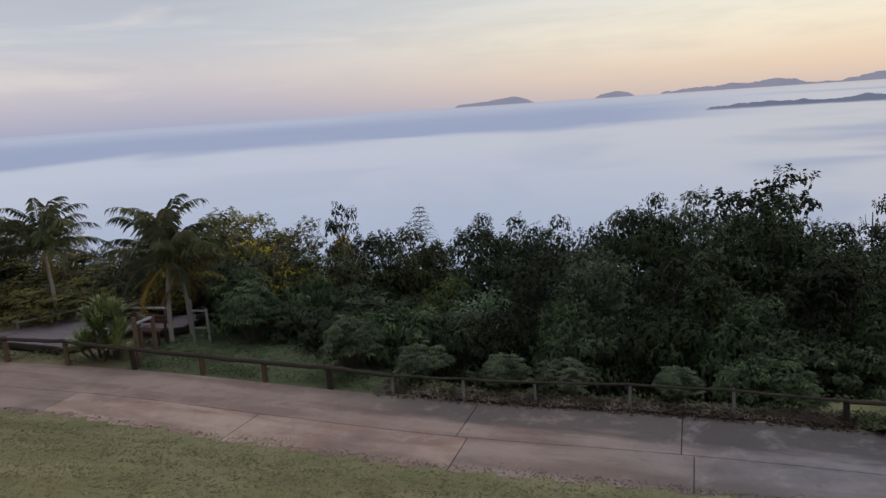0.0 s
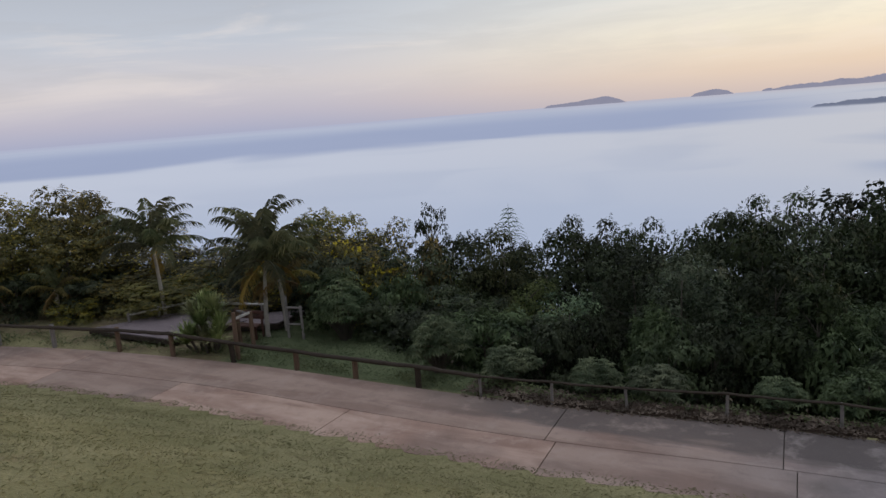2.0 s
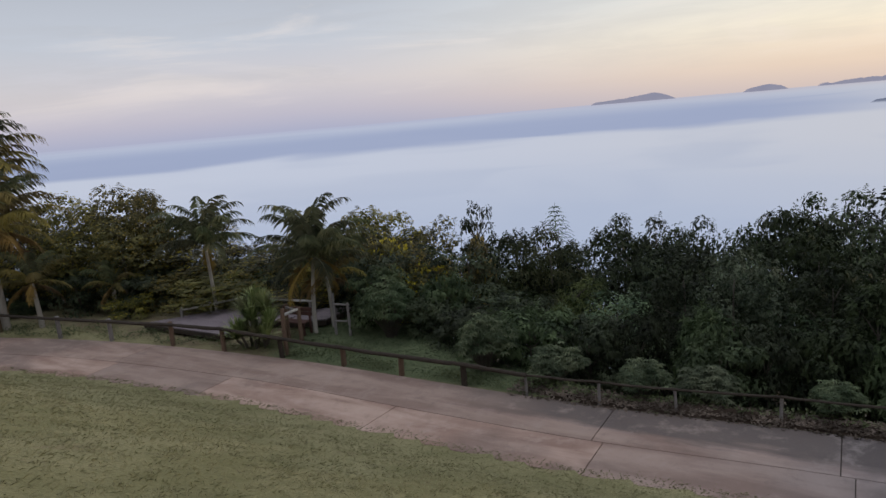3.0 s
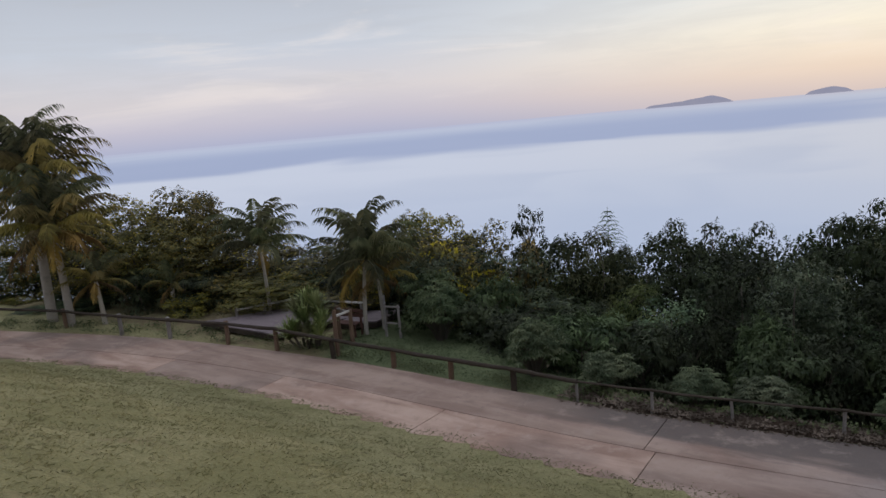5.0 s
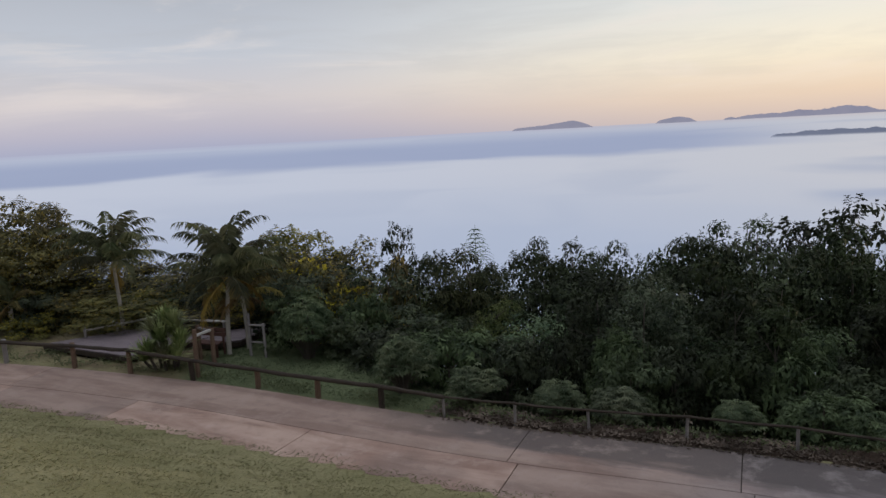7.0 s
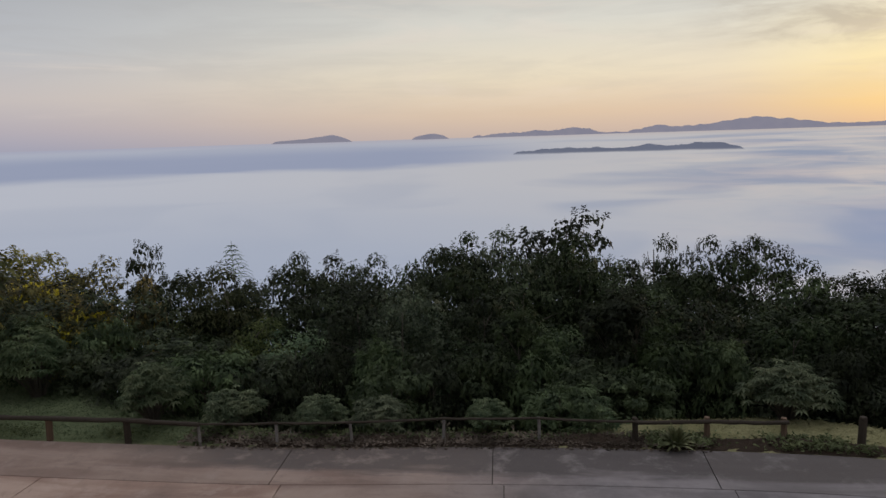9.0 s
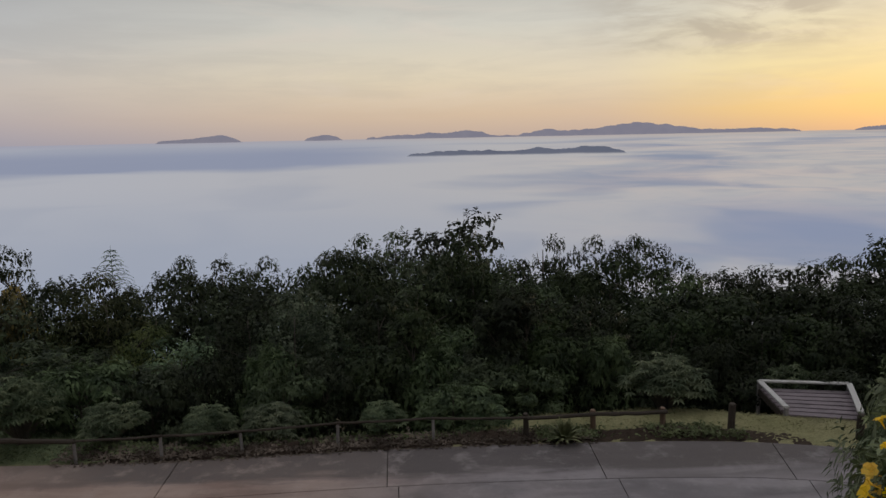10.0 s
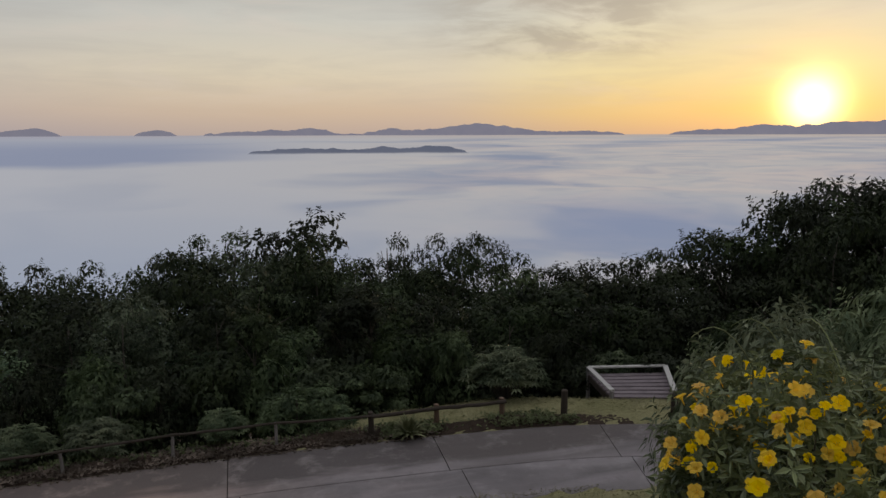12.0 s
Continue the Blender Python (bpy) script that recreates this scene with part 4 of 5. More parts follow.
def make_palm(seed, trunk, fronds, frond_len, thick, dead=4, label="feather palm with arching fronds", green=None):
    """A feather palm: ringed trunk, green crown, some hanging dead fronds."""
    rng = np.random.default_rng(seed)
    ob = thing("palm_tree", label, "palm tree", "palms round the deck")
    s = Shape()
    t = np.linspace(0, 1, 16)
    bend = rng.normal(size=2) * 0.12
    path = np.column_stack([bend[0] * t ** 2, bend[1] * t ** 2, -0.2 + t * (trunk + 0.2)])
    tube(s, path, thick * (1.25 - 0.45 * t) * (1 + 0.03 * (np.arange(16) % 2)), 10)
    piece("trunk", s, M_PALM_BARK, ob, smooth=True)
    head = path[-1]

    def frond(shape, az, rise, length, drop, dense=36, limp=0.55):
        u = np.linspace(0, 1, 15)
        lift = rise - drop * u ** 2.0
        step = length / 14
        out = np.concatenate([[0], np.cumsum(np.cos(lift[:-1]) * step)])
        z = np.concatenate([[0], np.cumsum(np.sin(lift[:-1]) * step)])
        p = head + np.column_stack([np.cos(az) * out, np.sin(az) * out, z])
        tube(shape, p, np.linspace(0.03, 0.006, 15), 4)
        w = np.linspace(0.14, 1.0, dense)
        c = np.column_stack([np.interp(w, u, p[:, k]) for k in range(3)])
        along = unit(np.gradient(c, axis=0))
        lat = unit(np.cross(along, [0, 0, 1.0]))
        size = (0.30 * np.sin(np.clip(w, 0.05, 0.98) * 2.6 + 0.3) + 0.1) * (length / 2.4)
        for sgn in (-1, 1):
            ax = lat * sgn * 0.75 + along * 0.42 + rng.normal(size=c.shape) * 0.2 - np.array([0, 0, 0.3])
            leaves(shape, c, ax, np.tile([[0, 0, 1.0]], (dense, 1)) + rng.normal(size=c.shape) * 0.3, size * rng.uniform(0.8, 1.1, dense), np.full(dense, 0.0085), 0.1, limp)

    for i in range(fronds):
        f = Shape()
        low = i / fronds
        rise = radians(86) - radians(84) * low ** 1.2 + rng.normal() * 0.1
        frond(f, i * 2.4 + rng.uniform(-0.25, 0.25), rise, frond_len * (1.02 - 0.12 * low) * rng.uniform(0.92, 1.08), 1.9 - 0.6 * low)
        piece("frond", f, M_FROND if green is None or low < 0.45 else green, ob)
    for i in range(dead):
        f = Shape()
        frond(f, i * 1.7 + 0.6, radians(-15) + rng.normal() * 0.2, frond_len * 0.75, 1.2, 36, 0.7)
        piece("dead_frond", f, M_DEAD, ob, "hanging dry yellow-brown frond")
    ob["tall"] = trunk
    return ob


def make_strap_plant(name, seed, heads, leaf, label, rise=(0.35, 1.4)):
    """Rosettes of sword leaves on short stems."""
    rng = np.random.default_rng(seed)
    ob = thing(name, label, "plant")
    for x, y, z in heads:
        crown = Shape()
        if z > 0.15:
            piece("stem", tube(Shape(), [(x * 0.6, y * 0.6, -0.1), (x * 0.8, y * 0.8, z * 0.5), (x, y, z)], [0.05, 0.045, 0.04], 6), M_BARK, ob)
        n = 95
        a = rng.uniform(0, 2 * np.pi, n)
        e = rng.uniform(*rise, n)
        d = np.column_stack([np.cos(a) * np.cos(e), np.sin(a) * np.cos(e), np.sin(e)])
        L = leaf * rng.uniform(0.75, 1.1, n)
        mid = np.array([x, y, z]) + d * (L * 0.55)[:, None]
        tip = mid + (d * 0.85 - np.array([0, 0, 0.32]))* (L * 0.45)[:, None]
        lat = unit(np.cross(d, [0, 0, 1.0])) * 0.028
        base = np.tile([[x, y, z]], (n, 1))
        v = np.stack([base - lat * 0.7, base + lat * 0.7, mid + lat, mid - lat, tip], 1).reshape(-1, 3)
        k = 5 * np.arange(n)[:, None]
        at = crown.count
        crown.put(v, k + np.array([[0, 1, 2, 3]]))
        crown.f.append(k + np.array([[3, 2, 4]]) + at)
        piece("rosette", crown, M_STRAP, ob)
    ob["tall"] = 1.0
    return ob


# treeline: bearing and elevation of the tops seen from the eye
CREST_AZ = [-60, -44, -37.4, -33.5, -31.2, -29, -26.5, -24, -21, -18.5, -17.0, -14.6, -11.9, -10.4, -8.0, -6.5, -4.3, -1.6, 0.9, 3.3, 5.1, 8.3, 11.0, 13.0, 16.0, 18.5, 21.2, 24.1, 26.2, 27.6, 30.0, 32.5, 34.5, 36.1, 38.4, 41.1, 42.3, 43.6, 46, 48.6, 50.3, 53.2, 56.6, 58.7, 59.6, 61.4, 63.9, 67, 75, 90]
CREST_EL = [-3, -3.2, -3.2, -3.2, -4.2, -6.5, -8.0, -8.8, -7.8, -7.2, -6.6, -7.5, -8.2, -9.3, -8.0, -8.3, -9.5, -9.0, -10.2, -8.9, -9.1, -9.1, -10.5, -9.2, -7.9, -7.6, -7.9, -7.4, -7.4, -9.2, -9.6, -9.2, -9.3, -8.1, -7.7, -10.0, -11.2, -10.5, -9.8, -9.9, -8.8, -9.0, -7.3, -7.9, -6.6, -5.1, -3.5, -3.3, -2.5, -2.5]


def crest(az):
    return float(np.interp(az, CREST_AZ, CREST_EL))


rng = np.random.default_rng(5)
# back row: one tree for each crest
for i, az in enumerate([-48, -44, -40.5, -37.4, -33.4, -29.5, -25.5, -21.5, -17.2, -14.3, -11.8, 3.3, 5.3, 8.3, 13.4, 16.2, 18.6, 21.2, 26.6, 30.2, 36.0, 38.5, 40.6, 44.2, 46.3, 48.8, 51.2, 53.5, 56.6, 58.8, 61.2, 63.8, 66.8, 70.5, 75]):
    proto = WARM[i % 2] if az < -11 else TALL[(1, 0, 1, 2)[i % 4]] if az < 34 else TALL[2 * (i % 2)]
    wide = 0.78 if -12 < az < 53 else 0.95
    stand(proto, az, 34 + rng.uniform(-1.2, 1.6), top_el=crest(az), wide=wide * rng.uniform(0.95, 1.15), turn=rng.uniform(0, 6.28), clear=8.0)
# dense crowns near the sun's bearing, dark leaf colour standing for backlit sides
for i, az in enumerate(np.arange(57, 77, 2.3)):
    stand(MID[1], az, 33, top_el=crest(az) - rng.uniform(0.1, 0.7), wide=rng.uniform(1.1, 1.3), turn=rng.uniform(0, 6.28), clear=7.0)
stand(OPEN_TREE, 24.1, 34, top_el=-6.4, wide=1.3, turn=0.4)
stand(OPEN_TREE, -8.0, 35, top_el=-7.2, wide=0.55, turn=1.9)
stand(OPEN_TREE, 32.5, 36, top_el=-8.1, wide=0.5, turn=3.3)
stand(WARM[1], -33.2, 35, top_el=-3.6, wide=0.62, turn=4.4)
dead = thing("dead_sapling", "thin bare dead stem standing above the wood", "dead tree")
dx, dy = 34 * math.sin(radians(31.0)), 34 * math.cos(radians(31.0))
dz = land_at(dx, dy)
piece("stem", tube(Shape(), [(dx, dy, dz - 0.2), (dx + 0.1, dy, 0.0), (dx + 0.05, dy, EYE - 34 * math.tan(radians(8.9)))], [0.09, 0.05, 0.018], 6), M_BARK, dead)
piece("twig", tube(Shape(), [(dx + 0.08, dy, 0.6), (dx - 0.2, dy, 1.2), (dx - 0.26, dy, 1.6)], [0.025, 0.018, 0.01], 5), M_BARK, dead)
BAMBOO = make_bamboo(80)
stand(BAMBOO, -1.7, 35, top_el=-7.25, wide=0.9)
stand(MID[4], -2.2, 29.3, top_el=-9.4, wide=0.95, turn=0.7)
stand(MID[4], -4.4, 29.6, top_el=-10.2, wide=0.8, turn=2.7)
stand(BAMBOO, -5.6, 33, top_el=-9.2, wide=0.75, turn=2.0)
# second row, lower and mostly coloured dark, as shade behind the paler crowns
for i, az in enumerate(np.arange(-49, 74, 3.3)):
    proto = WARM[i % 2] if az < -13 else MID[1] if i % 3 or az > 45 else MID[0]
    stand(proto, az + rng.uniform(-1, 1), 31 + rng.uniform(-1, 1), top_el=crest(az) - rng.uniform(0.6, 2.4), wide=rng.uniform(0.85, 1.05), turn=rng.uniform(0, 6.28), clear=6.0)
# third row: mixed greens, more shade-coloured trees towards the sunrise
for i, az in enumerate(np.arange(-48, 72, 4.9)):
    d = 29 if az < -14 else 27
    kind = WARM[i % 2] if az < -20 else MID[1] if az > 40 else MID[(1, 2, 1, 1, 0)[i % 5]] if az > 13 else MID[(4, 2, 3, 0, 1)[i % 5]]
    stand(kind, az + rng.uniform(-1.5, 1.5), d + rng.uniform(-1.2, 1.0), top_el=crest(az) - rng.uniform(1.6, 4.6), wide=rng.uniform(0.75, 1.0), turn=rng.uniform(0, 6.28), clear=4.2)
# filler trees, coloured dark so the gaps read as deep shade
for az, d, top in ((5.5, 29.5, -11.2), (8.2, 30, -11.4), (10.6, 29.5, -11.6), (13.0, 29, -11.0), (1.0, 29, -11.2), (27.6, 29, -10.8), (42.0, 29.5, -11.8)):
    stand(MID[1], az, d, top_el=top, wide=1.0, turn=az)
# fourth row: rounded crowns, coloured paler to stand out before the darkened rows
for i, az in enumerate(np.arange(-15, 58, 5.6)):
    d = np.interp(az, [-16, -8, 2, 30, 40, 60], [27, 24.5, 22.5, 22.5, 24.5, 27])
    stand(MID[(3, 0, 2, 3, 1)[i % 5] if az < 16 else (1, 2, 1)[i % 3] if az < 34 else 1], az + rng.uniform(-1.4, 1.4), d + rng.uniform(-1.0, 0.8), top_el=-11.4 - rng.uniform(0, 4.0), wide=rng.uniform(0.55, 0.9), turn=rng.uniform(0, 6.28))
# more filler trees, their dark leaf colour giving the wood its shaded depths
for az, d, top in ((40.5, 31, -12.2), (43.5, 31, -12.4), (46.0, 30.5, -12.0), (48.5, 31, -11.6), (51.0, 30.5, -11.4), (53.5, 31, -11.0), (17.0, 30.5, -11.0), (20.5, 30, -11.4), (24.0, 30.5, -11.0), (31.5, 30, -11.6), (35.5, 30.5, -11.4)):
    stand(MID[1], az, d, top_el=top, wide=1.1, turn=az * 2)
SAPLING = make_tree(46, "thin bare-stemmed sapling in the shade of the wood", "tree", 4.6, 2.9, 0.8, 14, 60, (0.18, 0.08), M_LEAF_DARK_SHADED, 0.05, limbs=6)
for az, d, top in ((27.0, 20.6, -12.6), (28.6, 20.2, -12.2), (29.4, 20.9, -11.8), (20.5, 20.4, -13.2)):
    stand(SAPLING, az, d, top_el=top, wide=0.9, turn=az)
# front shrubs
for i, az in enumerate(np.arange(-13, 45, 4.4)):
    d = np.interp(az, [-13, -4, 4, 24, 34, 45], [24.5, 20.6, 19.4, 19.4, 20.6, 23])
    stand(LOW[i % 3], az + rng.uniform(-0.8, 0.8), d + rng.uniform(-0.5, 0.6), top_el=-15.0 - rng.uniform(0, 2.8), wide=rng.uniform(0.65, 1.0), turn=rng.uniform(0, 6.28))
for i, az in enumerate((43, 47.5, 52, 56.5, 61, 66, 71, 76)):
    stand(LOW[1], az, 26 + rng.uniform(-0.6, 0.6), top_el=-13.6 - rng.uniform(0, 1.2), wide=1.0, turn=rng.uniform(0, 6.28))
# undergrowth that closes the gaps below the crowns
for i, az in enumerate(np.arange(-49, -13, 2.3)):
    stand(MID[(1, 2, 0)[i % 3]], az, 31, top_el=(-6.6 if az < -33 else -8.8) - rng.uniform(0, 1.6), wide=rng.uniform(0.9, 1.1), turn=rng.uniform(0, 6.28), clear=6.6)
for i, az in enumerate(np.arange(-46, -15, 3.1)):
    stand(LOW[i % 3], az, 30, top_el=-10.6, wide=1.2, turn=i, clear=6.4)
for i, az in enumerate(np.arange(-47, -12, 2.5)):
    stand((LOW[i % 3], BLOOM[i % 2])[i % 2], az, 27.5, top_el=(-8.0 if az < -30 else -9.8) - rng.uniform(0, 1.6), wide=rng.uniform(1.0, 1.25), turn=rng.uniform(0, 6.28), clear=5.6)
for i, az in enumerate((-48, -46, -44.5, -43, -41.5)):
    stand(LOW[i % 3], az, 30, top_el=-10.0, wide=1.1, turn=i, clear=3.4)
for i, az in enumerate(np.arange(35, 72, 2.6)):
    stand(LOW[(i + 1) % 3 if az < 40 else 1], az, 22.5, top_el=-16.4 - rng.uniform(0, 1.2) if az < 58 else -13.5, wide=rng.uniform(0.8, 1.0), turn=rng.uniform(0, 6.28), clear=5.0)
for x, y, top, wide in ((-5.0, 22.8, 1.2, 0.7), (-3.6, 21.5, 1.1, 0.7), (-2.6, 20.6, 1.1, 0.8), (8.7, 17.3, 0.9, 0.8), (9.6, 16.6, 0.8, 0.75), (3.3, 18.6, 1.0, 0.8), (-6.9, 24.0, 2.0, 0.85), (-4.6, 23.8, 1.7, 0.8), (-18.6, 27.2, 1.6, 1.0), (-21.2, 27.5, 1.8, 1.0)):
    stand_at(LOW[0], x, y, top=top, wide=wide, turn=rng.uniform(0, 6.28))
for x, y, top, wide in ((-16.4, 28.0, 1.7, 1.2), (-14.3, 28.2, 1.5, 1.0), (-8.4, 27.6, 2.4, 1.0), (-6.2, 26.4, 2.2, 1.0), (-18.3, 26.4, 0.9, 0.7), (-4.6, 27.0, 2.3, 1.0)):
    stand_at(BLOOM[int(abs(x)) % 2], x, y, top=top, wide=wide, turn=rng.uniform(0, 6.28))
for x, y, tall, wide in ((-2.75, 19.2, 1.75, 0.95), (-0.8, 18.3, 1.15, 0.8), (1.3, 17.5, 1.1, 0.75), (2.8, 17.15, 1.1, 0.8), (12.5, 14.6, 1.6, 1.15), (17.8, 15.2, 2.1, 1.1), (-6.3, 22.7, 2.1, 1.15), (5.2, 16.1, 0.95, 0.65), (7.6, 15.6, 1.0, 0.8)):
    stand_at(WHORL[int(abs(x) * 2) % 2], x, y, tall=tall, wide=wide, turn=rng.uniform(0, 6.28))
for i, (az, d, top, wide) in enumerate(((12.3, 23.4, -14.5, 0.75), (15.8, 22.2, -15.4, 0.95), (19.1, 20.6, -18.2, 0.85), (-0.5, 22.0, -16.0, 0.9), (3.2, 21.2, -17.0, 0.9), (8.3, 23.8, -13.9, 0.9), (23.0, 20.4, -18.6, 0.8), (9.2, 20.6, -18.0, 0.75), (6.0, 25.2, -12.6, 0.9), (-8.5, 24.6, -14.0, 0.85), (17.5, 25.0, -12.2, 0.85), (32.5, 23.0, -15.2, 0.8))):
    stand(DOME[i % 2], az, d, top_el=top, wide=wide, turn=rng.uniform(0, 6.28))
stand_at(LOW[2], 7.0, 15.9, tall=1.25, wide=0.75, turn=1.0)

for seed, x, y, trunk, n, reach, thick, dead, turn in (
        (90, -9.15, 23.2, 2.7, 24, 2.6, 0.07, 3, 0.3), (91, -8.7, 23.9, 1.9, 14, 1.9, 0.075, 5, 2.2), (92, -14.3, 26.0, 3.0, 22, 2.5, 0.065, 1, 1.4),
        (93, -24.9, 25.9, 6.4, 42, 3.8, 0.18, 8, 0.9), (94, -23.1, 25.0, 4.2, 36, 3.5, 0.15, 10, 2.6), (97, -21.6, 25.2, 1.9, 13, 2.0, 0.09, 4, 3.0), (98, -19.2, 26.6, 1.3, 12, 1.6, 0.09, 3, 4.1)):
    stand_at(make_palm(seed, trunk, n, reach, thick, dead, "tall feather palm with yellowing lower fronds" if trunk > 3.5 else "slender feather palm with arching fronds", M_FROND_GOLD if thick > 0.072 else None), x, y, turn=turn)

DRACAENA = make_strap_plant("dracaena", 95, [(-0.35, 0, 0.95), (0.3, 0.1, 1.05), (0, -0.25, 0.8), (-0.1, 0.3, 1.15), (0.6, -0.15, 0.6), (-0.75, -0.1, 0.25), (0.2, 0.3, 0.9), (0.1, -0.4, 0.35), (-0.45, -0.3, 0.4), (0.5, -0.35, 0.3)], 0.85, "clump of sword-leaved dracaena beside the deck")
stand_at(DRACAENA, -10.75, 22.0, tall=1.2, wide=0.95)
SPIKY = make_strap_plant("agave_plant", 96, [(0, 0, 0.08)], 0.5, "spiky sword-leaved plant at the roadside", (0.15, 1.4))
stand_at(SPIKY, 8.8, 13.72, tall=1.25, wide=1.25)

# ---- the flowering bush close to the camera ----


def make_flower():
    """A trumpet flower of five broad petals, its throat darker."""
    s = Shape()
    v, f = [], []
    for k in range(5):
        a = k * 2 * math.pi / 5
        for r, da, z in ((0.006, -0.5, 0.0), (0.006, 0.5, 0.0), (0.018, -0.62, 0.022), (0.018, 0.62, 0.022), (0.034, -0.62, 0.03), (0.036, 0.62, 0.034), (0.046, -0.3, 0.028), (0.046, 0.3, 0.03)):
            v.append((r * math.cos(a + da), r * math.sin(a + da), z))
        b = 8 * k
        f += [[b, b + 1, b + 3, b + 2], [b + 2, b + 3, b + 5, b + 4], [b + 4, b + 5, b + 7, b + 6]]
    s.put(v, f)
    t = np.linspace(-0.04, 0.0, 3)
    tube(s, np.column_stack([t * 0, t * 0, t]), [0.003, 0.005, 0.006], 5)
    return s


def make_allamanda(cx, cy, top, radius, seed):
    rng = np.random.default_rng(seed)
    z = land_at(cx, cy)
    ob = thing("allamanda_bush", "green allamanda bush with bright yellow trumpet flowers", "flowering bush", where=Matrix.Translation((cx, cy, z)))
    tall = top - z
    c, s = crown_clumps(rng, 150, 0.2, tall - 0.16, radius * 1.12)
    s = s * 0.5
    stems = Shape()
    for p in c[::4]:
        u = np.linspace(0, 1, 6)[:, None]
        a = np.array([p[0] * 0.15, p[1] * 0.15, -0.1])
        q = a + (p - a) * u
        q[:, 2] += 0.15 * np.sin(np.pi * u[:, 0])
        tube(stems, q, np.linspace(0.012, 0.004, 6), 5)
    piece("branchwork", stems, M_BARK, ob)
    crown = Shape()
    n = 4800
    pick = rng.integers(0, len(c), n)
    d = ball_points(rng, n)
    d[:, 2] = np.where(d[:, 2] < -0.3, -d[:, 2], d[:, 2])
    base = c[pick] + d * s[pick][:, None] * rng.uniform(0.4, 1.0, (n, 1))
    # whorls of four pointed leaves on each shoot
    for w in range(4):
        a = rng.uniform(0, 0.4, n) + w * math.pi / 2
        side = unit(np.cross(d, np.array([0.3, 0.2, 1.0])))
        other = np.cross(d, side)
        ax = side * np.cos(a)[:, None] + other * np.sin(a)[:, None] + d * 0.45
        leaves(crown, base, ax, d + rng.normal(size=d.shape) * 0.2, rng.uniform(0.065, 0.115, n), rng.uniform(0.023, 0.034, n), 0.2, 0.12)
    piece("foliage", crown, M_ALLAMANDA, ob)
    flower = make_flower().mesh("flower", M_YELLOW)
    mid = np.array([0, 0, tall * 0.5])
    out = unit((c - mid) / np.array([radius, radius, tall * 0.5]))
    far_out = np.linalg.norm((c - mid) / np.array([radius, radius, tall * 0.5]), axis=1)
    # flowers sit where no other shoot stands before them on the open, road-side flank
    open_side = unit(np.array([-0.86, -0.38, 0.33]))
    front = c + open_side * (s * 1.05)[:, None]
    gap = front[None] - front[:, None]
    ahead = gap @ open_side
    aside = np.linalg.norm(gap - ahead[..., None] * open_side, axis=2)
    facing = np.nonzero(((ahead > 0.04) & (aside < 0.10)).sum(1) == 0)[0]
    # most flowers stand in the upper third, a few lower down
    facing = rng.permutation(facing)
    upper, lower = facing[c[facing, 2] > tall * 0.58], facing[c[facing, 2] <= tall * 0.58]
    for i, k in enumerate(np.concatenate([np.resize(upper, 190), lower[:26]])):
        o = unit(out[k] * 0.8 + np.array([-0.4, -0.3, 0.5]) + rng.normal(size=3) * 0.4)
        p = front[k] + open_side * 0.06 + np.array([0, 0, 0.05]) + rng.normal(size=3) * 0.085
        fl = piece("flower", flower, None, ob)
        fl.matrix_basis = Matrix.LocRotScale(Vector(p), Vector(o).to_track_quat("Z", "Y"), (1.02, 1.02, 1.0) if i % 3 else (0.7, 0.7, 1.15))
    for i in range(5):
        a = rng.uniform(0, 6.28)
        b = np.array([0.5 * math.cos(a), 0.5 * math.sin(a), tall - 0.35])
        u = np.linspace(0, 1, 8)
        q = b + np.column_stack([u * 0.5 * math.cos(a + 1), u * 0.5 * math.sin(a + 1), 0.42 * np.sin(u * 2.2)])
        piece("runner", tube(Shape(), q, np.linspace(0.006, 0.003, 8), 4), M_STRAP, ob)
    return ob


make_allamanda(4.68, 2.42, 5.62, 1.28, 100)
BEHIND = make_tree(103, "low spreading shrub with drooping leaves above the road", "shrub", 2.2, 0.2, 1.5, 26, 420, (0.14, 0.045), M_LEAF_SILVER, 0.05, name="shrub", droop=0.6, sprigs=120)
stand_at(BEHIND, 8.2, 4.5, top=4.8, wide=0.9, turn=0.5)
stand_at(BEHIND, 8.7, 5.7, top=4.05, wide=0.55, turn=2.5)
stand_at(BEHIND, 10.2, 4.2, top=4.75, wide=0.9, turn=4.0)

# ---- verge: weeds, dry leaves, soil, grass ----


def scatter(seed, n, x0, x1, off0, off1):
    rng = np.random.default_rng(seed)
    r = rng.uniform(run_of(x0), run_of(x1), n)
    o = rng.uniform(off0, off1, n)
    p = np.array([at_run(a, b) for a, b in zip(r, o)])
    return np.column_stack([p, land(p[:, 0], p[:, 1])]), rng


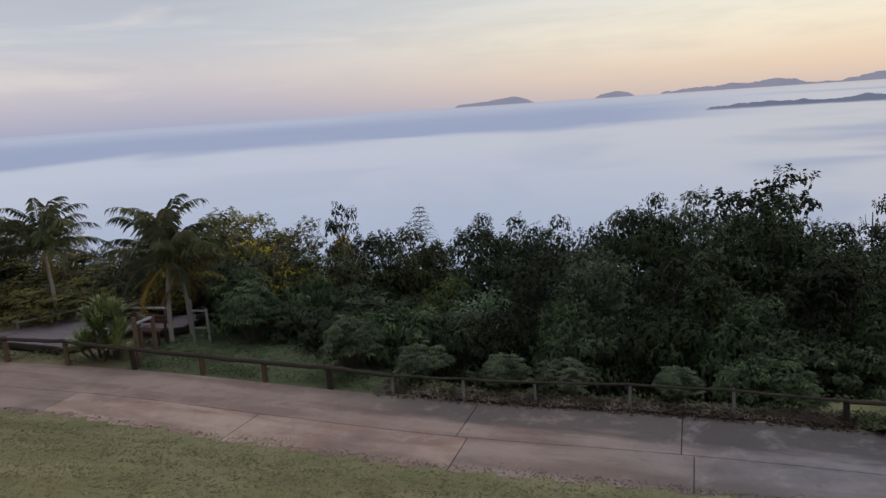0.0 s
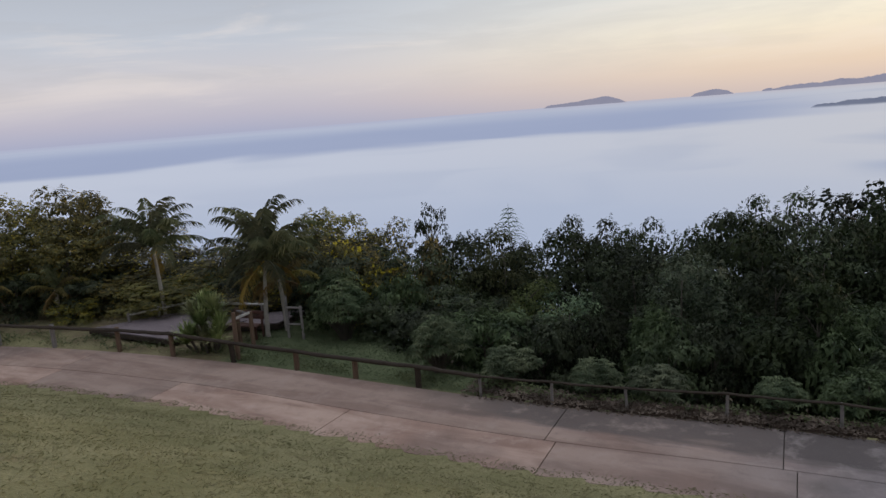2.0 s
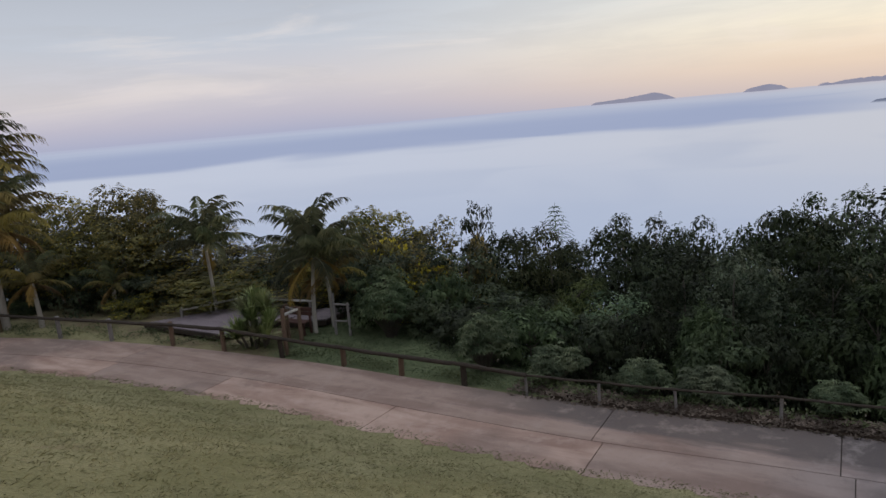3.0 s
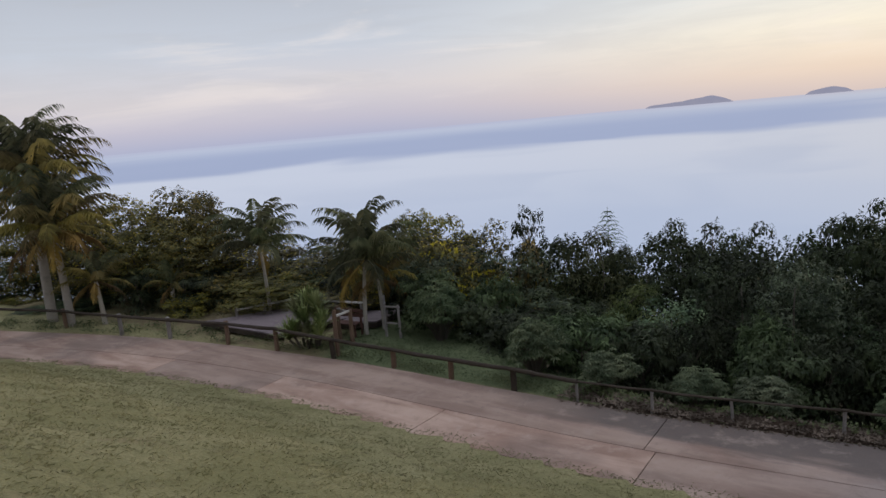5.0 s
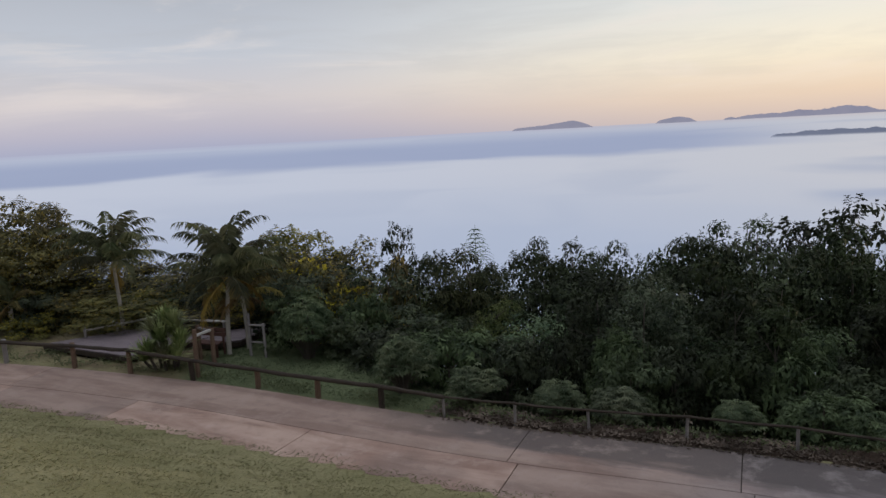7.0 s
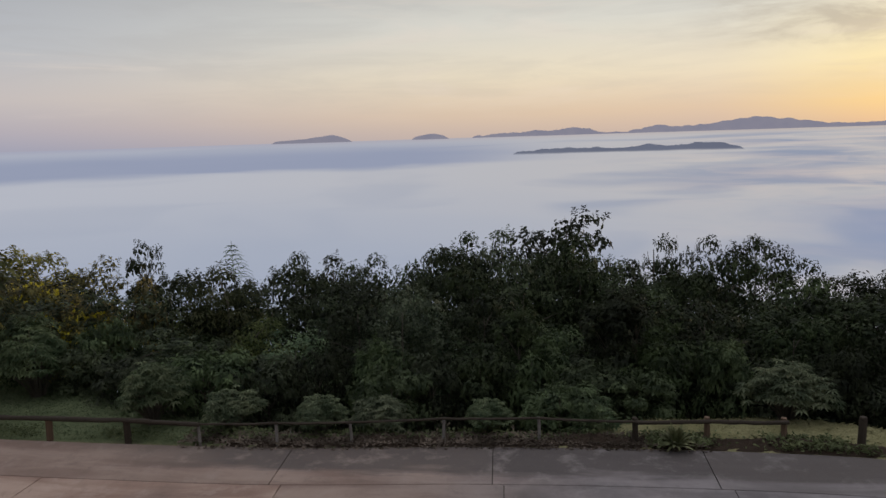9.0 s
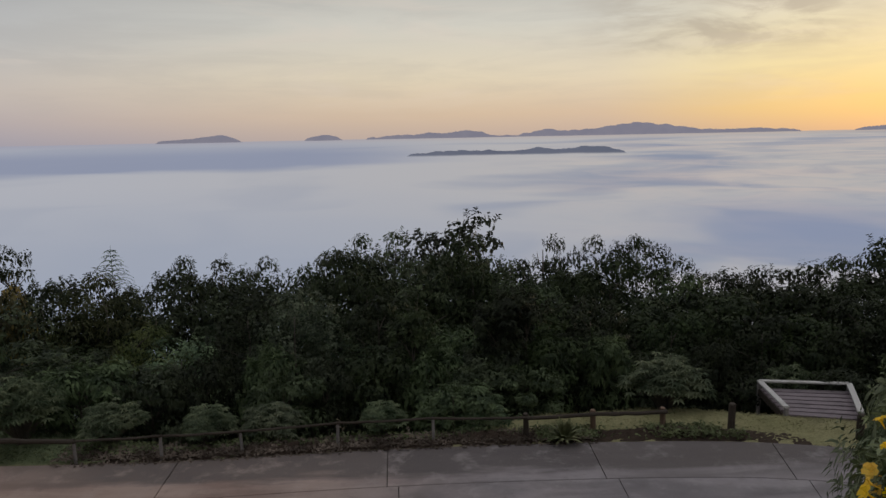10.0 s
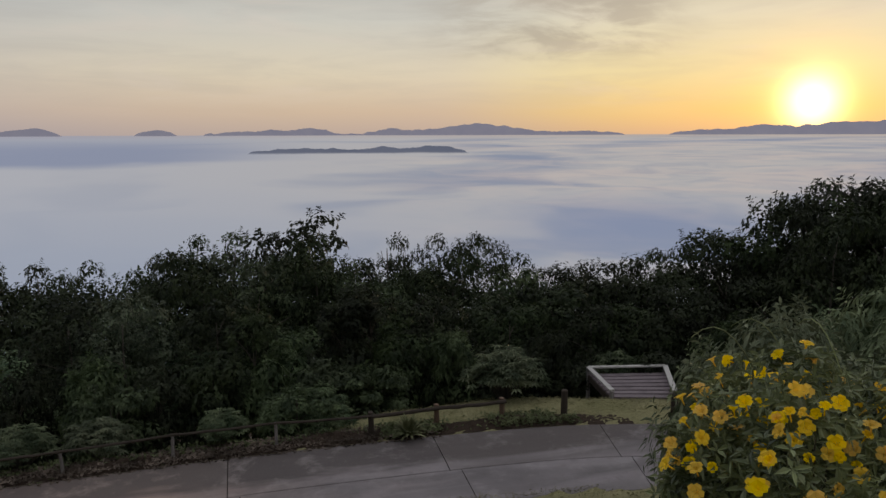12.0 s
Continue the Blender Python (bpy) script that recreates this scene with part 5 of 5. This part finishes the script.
p, r = scatter(120, 4200, -2.0, 9.5, -0.12, 0.75)
s = leaves(Shape(), p + np.array([0, 0, 0.06]), np.column_stack([r.normal(size=(len(p), 2)), r.uniform(-0.1, 0.5, len(p))]), np.tile([[0, 0, 1.0]], (len(p), 1)) + r.normal(size=(len(p), 3)) * 0.5, r.uniform(0.06, 0.15, len(p)), r.uniform(0.03, 0.07, len(p)), 0.3)
tagged(piece("leaf_litter", s, M_LITTER), "dry brown leaves lying along the road's edge", "leaf litter", kind="stuff")
weeds = Shape()
for seed, n, x0, x1, o0, o1, size in ((121, 3600, 8.2, 12.6, 0.05, 0.7, 0.14), (122, 7500, -30, -7, 0.08, 1.5, 0.12), (124, 2200, -7, -2, 0.08, 0.7, 0.085), (123, 2500, -2, 8, 0.3, 1.0, 0.13)):
    p, r = scatter(seed, n, x0, x1, o0, o1)
    clump = np.sin(p[:, 0] * 2.3) * np.sin(p[:, 1] * 3.1 + p[:, 0]) + r.normal(size=len(p)) * 0.35
    p = p[clump > 0.0]
    m = len(p)
    p = p + np.column_stack([np.zeros((m, 2)), r.uniform(0, 0.16, m)])
    leaves(weeds, p, np.column_stack([r.normal(size=(m, 2)), r.uniform(0.0, 1.2, m)]), r.normal(size=(m, 3)) * 0.5 + np.array([0, 0, 1.0]), size * r.uniform(0.5, 1.1, m), size * 0.45 * r.uniform(0.6, 1.1, m), 0.2, 0.2)
tagged(piece("verge_weeds", weeds, M_WEED), "low green weeds along the fence", "weeds", kind="stuff")

soil = Shape()
rs = np.linspace(run_of(-2.5), run_of(14.6), 300)
offs = np.linspace(0.03, 0.75, 14)
rng = np.random.default_rng(130)
pts = np.array([[at_run(a, o) for o in offs] for a in rs])
hz = land(pts[..., 0], pts[..., 1]).reshape(pts.shape[:2])
heap = np.sin(np.pi * (offs - 0.03) / 0.72)[None] * (0.06 + 0.09 * (np.clip(np.sin(np.linspace(0, 26, 300)), 0, 1) * np.linspace(0.2, 1.0, 300))[:, None]) * rng.uniform(0.25, 1.7, hz.shape)
taper = np.clip(np.minimum(np.arange(300), np.arange(300)[::-1]) / 45, 0, 1)[:, None]
ids = np.arange(hz.size).reshape(hz.shape)
soil.put(np.dstack([pts, hz + heap * taper - 0.012 - 0.04 * (1 - taper)]), np.stack([ids[:-1, :-1], ids[1:, :-1], ids[1:, 1:], ids[:-1, 1:]], -1).reshape(-1, 4))
tagged(piece("soil_bank", soil, M_SOIL, smooth=True), "low bank of dark soil beside the road", "soil", kind="stuff")

rng = np.random.default_rng(140)
n = 60000
gxy = np.column_stack([rng.uniform(-26, 13, n), rng.uniform(1.5, 21.5, n)])
sd = beyond(gxy[:, 0], gxy[:, 1])
far = np.hypot(gxy[:, 0], gxy[:, 1])
extra2 = np.column_stack([rng.uniform(9, 18, 9000), rng.uniform(9, 18, 9000)])
sd2 = beyond(extra2[:, 0], extra2[:, 1])
extra2 = extra2[(sd2 > 0.7) & (sd2 < 4.0)]
gxy = gxy[(sd < -ROAD + 0.02 + 0.12 * np.sin(gxy[:, 0] * 2.1) * np.sin(gxy[:, 0] * 5.3)) & (far > 5)]
extra = np.column_stack([rng.uniform(-20, -1.5, 16000), rng.uniform(18, 28, 16000)])
sd = beyond(extra[:, 0], extra[:, 1])
extra = extra[(sd > 0.3) & (sd < 5.5)]
extra = extra[(extra[:, 0] > -10.5) | (rng.uniform(size=len(extra)) < 0.3)]
dry = extra[:, 0] < -10.0 + rng.normal(size=len(extra)) * 0.6
gxy = np.vstack([gxy, extra2, extra[dry]])
extra = extra[~dry]
gz = land(gxy[:, 0], gxy[:, 1])
lawn = Shape()
for k in range(3):
    m = len(gxy)
    jit = np.column_stack([rng.normal(size=(m, 2)) * 0.05, np.zeros(m)])
    leaves(lawn, np.column_stack([gxy, gz - 0.01]) + jit, np.column_stack([rng.normal(size=(m, 2)) * 1.0, rng.uniform(0.15, 0.7, m)]), rng.normal(size=(m, 3)) * 0.3 + np.array([0, 0, 1.0]), rng.uniform(0.05, 0.11, m), np.full(m, 0.018), 0.1, 0.2)
tagged(piece("lawn_grass", lawn, M_GRASS), "short mown grass of the sloping lawn", "grass", kind="stuff")
far_grass = Shape()
gxy = extra
gz = land(gxy[:, 0], gxy[:, 1])
for k in range(7):
    m = len(gxy)
    jit = np.column_stack([rng.normal(size=(m, 2)) * 0.12, np.zeros(m)])
    leaves(far_grass, np.column_stack([gxy, gz - 0.01]) + jit, np.column_stack([rng.normal(size=(m, 2)) * 0.9, rng.uniform(0.15, 0.5, m)]), rng.normal(size=(m, 3)) * 0.3 + np.array([0, 0, 1.0]), rng.uniform(0.06, 0.12, m), np.full(m, 0.02), 0.1, 0.2)
tagged(piece("rough_grass", far_grass, M_ROUGH), "rough green grass beyond the fence", "grass", kind="stuff")
tufts = Shape()
m = 3000
cxy = np.column_stack([rng.uniform(-24, 12, m), rng.uniform(3, 21.5, m)])
sd = beyond(cxy[:, 0], cxy[:, 1])
cxy = cxy[(sd < -ROAD + 0.1) & (np.hypot(cxy[:, 0], cxy[:, 1]) > 5)]
rr = np.linspace(run_of(-25), run_of(12), 1500) + rng.uniform(-0.3, 0.3, 1500)
rim = np.array([at_run(a, -ROAD + 0.02 + (0.07 + 0.06 * math.sin(a * 1.7) * math.sin(a * 0.61 + 1)) * abs(rng.normal())) for a in rr])
cxy = np.vstack([cxy, rim])
blades = 14
bxy = np.repeat(cxy, blades, 0) + rng.normal(size=(len(cxy) * blades, 2)) * 0.06
bz = land(bxy[:, 0], bxy[:, 1])
on_road = beyond(bxy[:, 0], bxy[:, 1]) > -ROAD - 0.15
bz = np.where(on_road, np.maximum(bz, 0.0), bz)
m = len(bxy)
leaves(tufts, np.column_stack([bxy, bz - 0.01]), np.column_stack([rng.normal(size=(m, 2)) * 0.8, rng.uniform(0.2, 0.6, m) * np.where(on_road, 0.4, 1.0)]), rng.normal(size=(m, 3)) * 0.2 + np.array([0, 0, 1.0]), rng.uniform(0.05, 0.11, m), np.full(m, 0.013), 0.1, 0.2)
tagged(piece("grass_tufts", tufts, M_GRASS), "tufts of longer grass on the lawn and at the road's edge", "grass", kind="stuff")
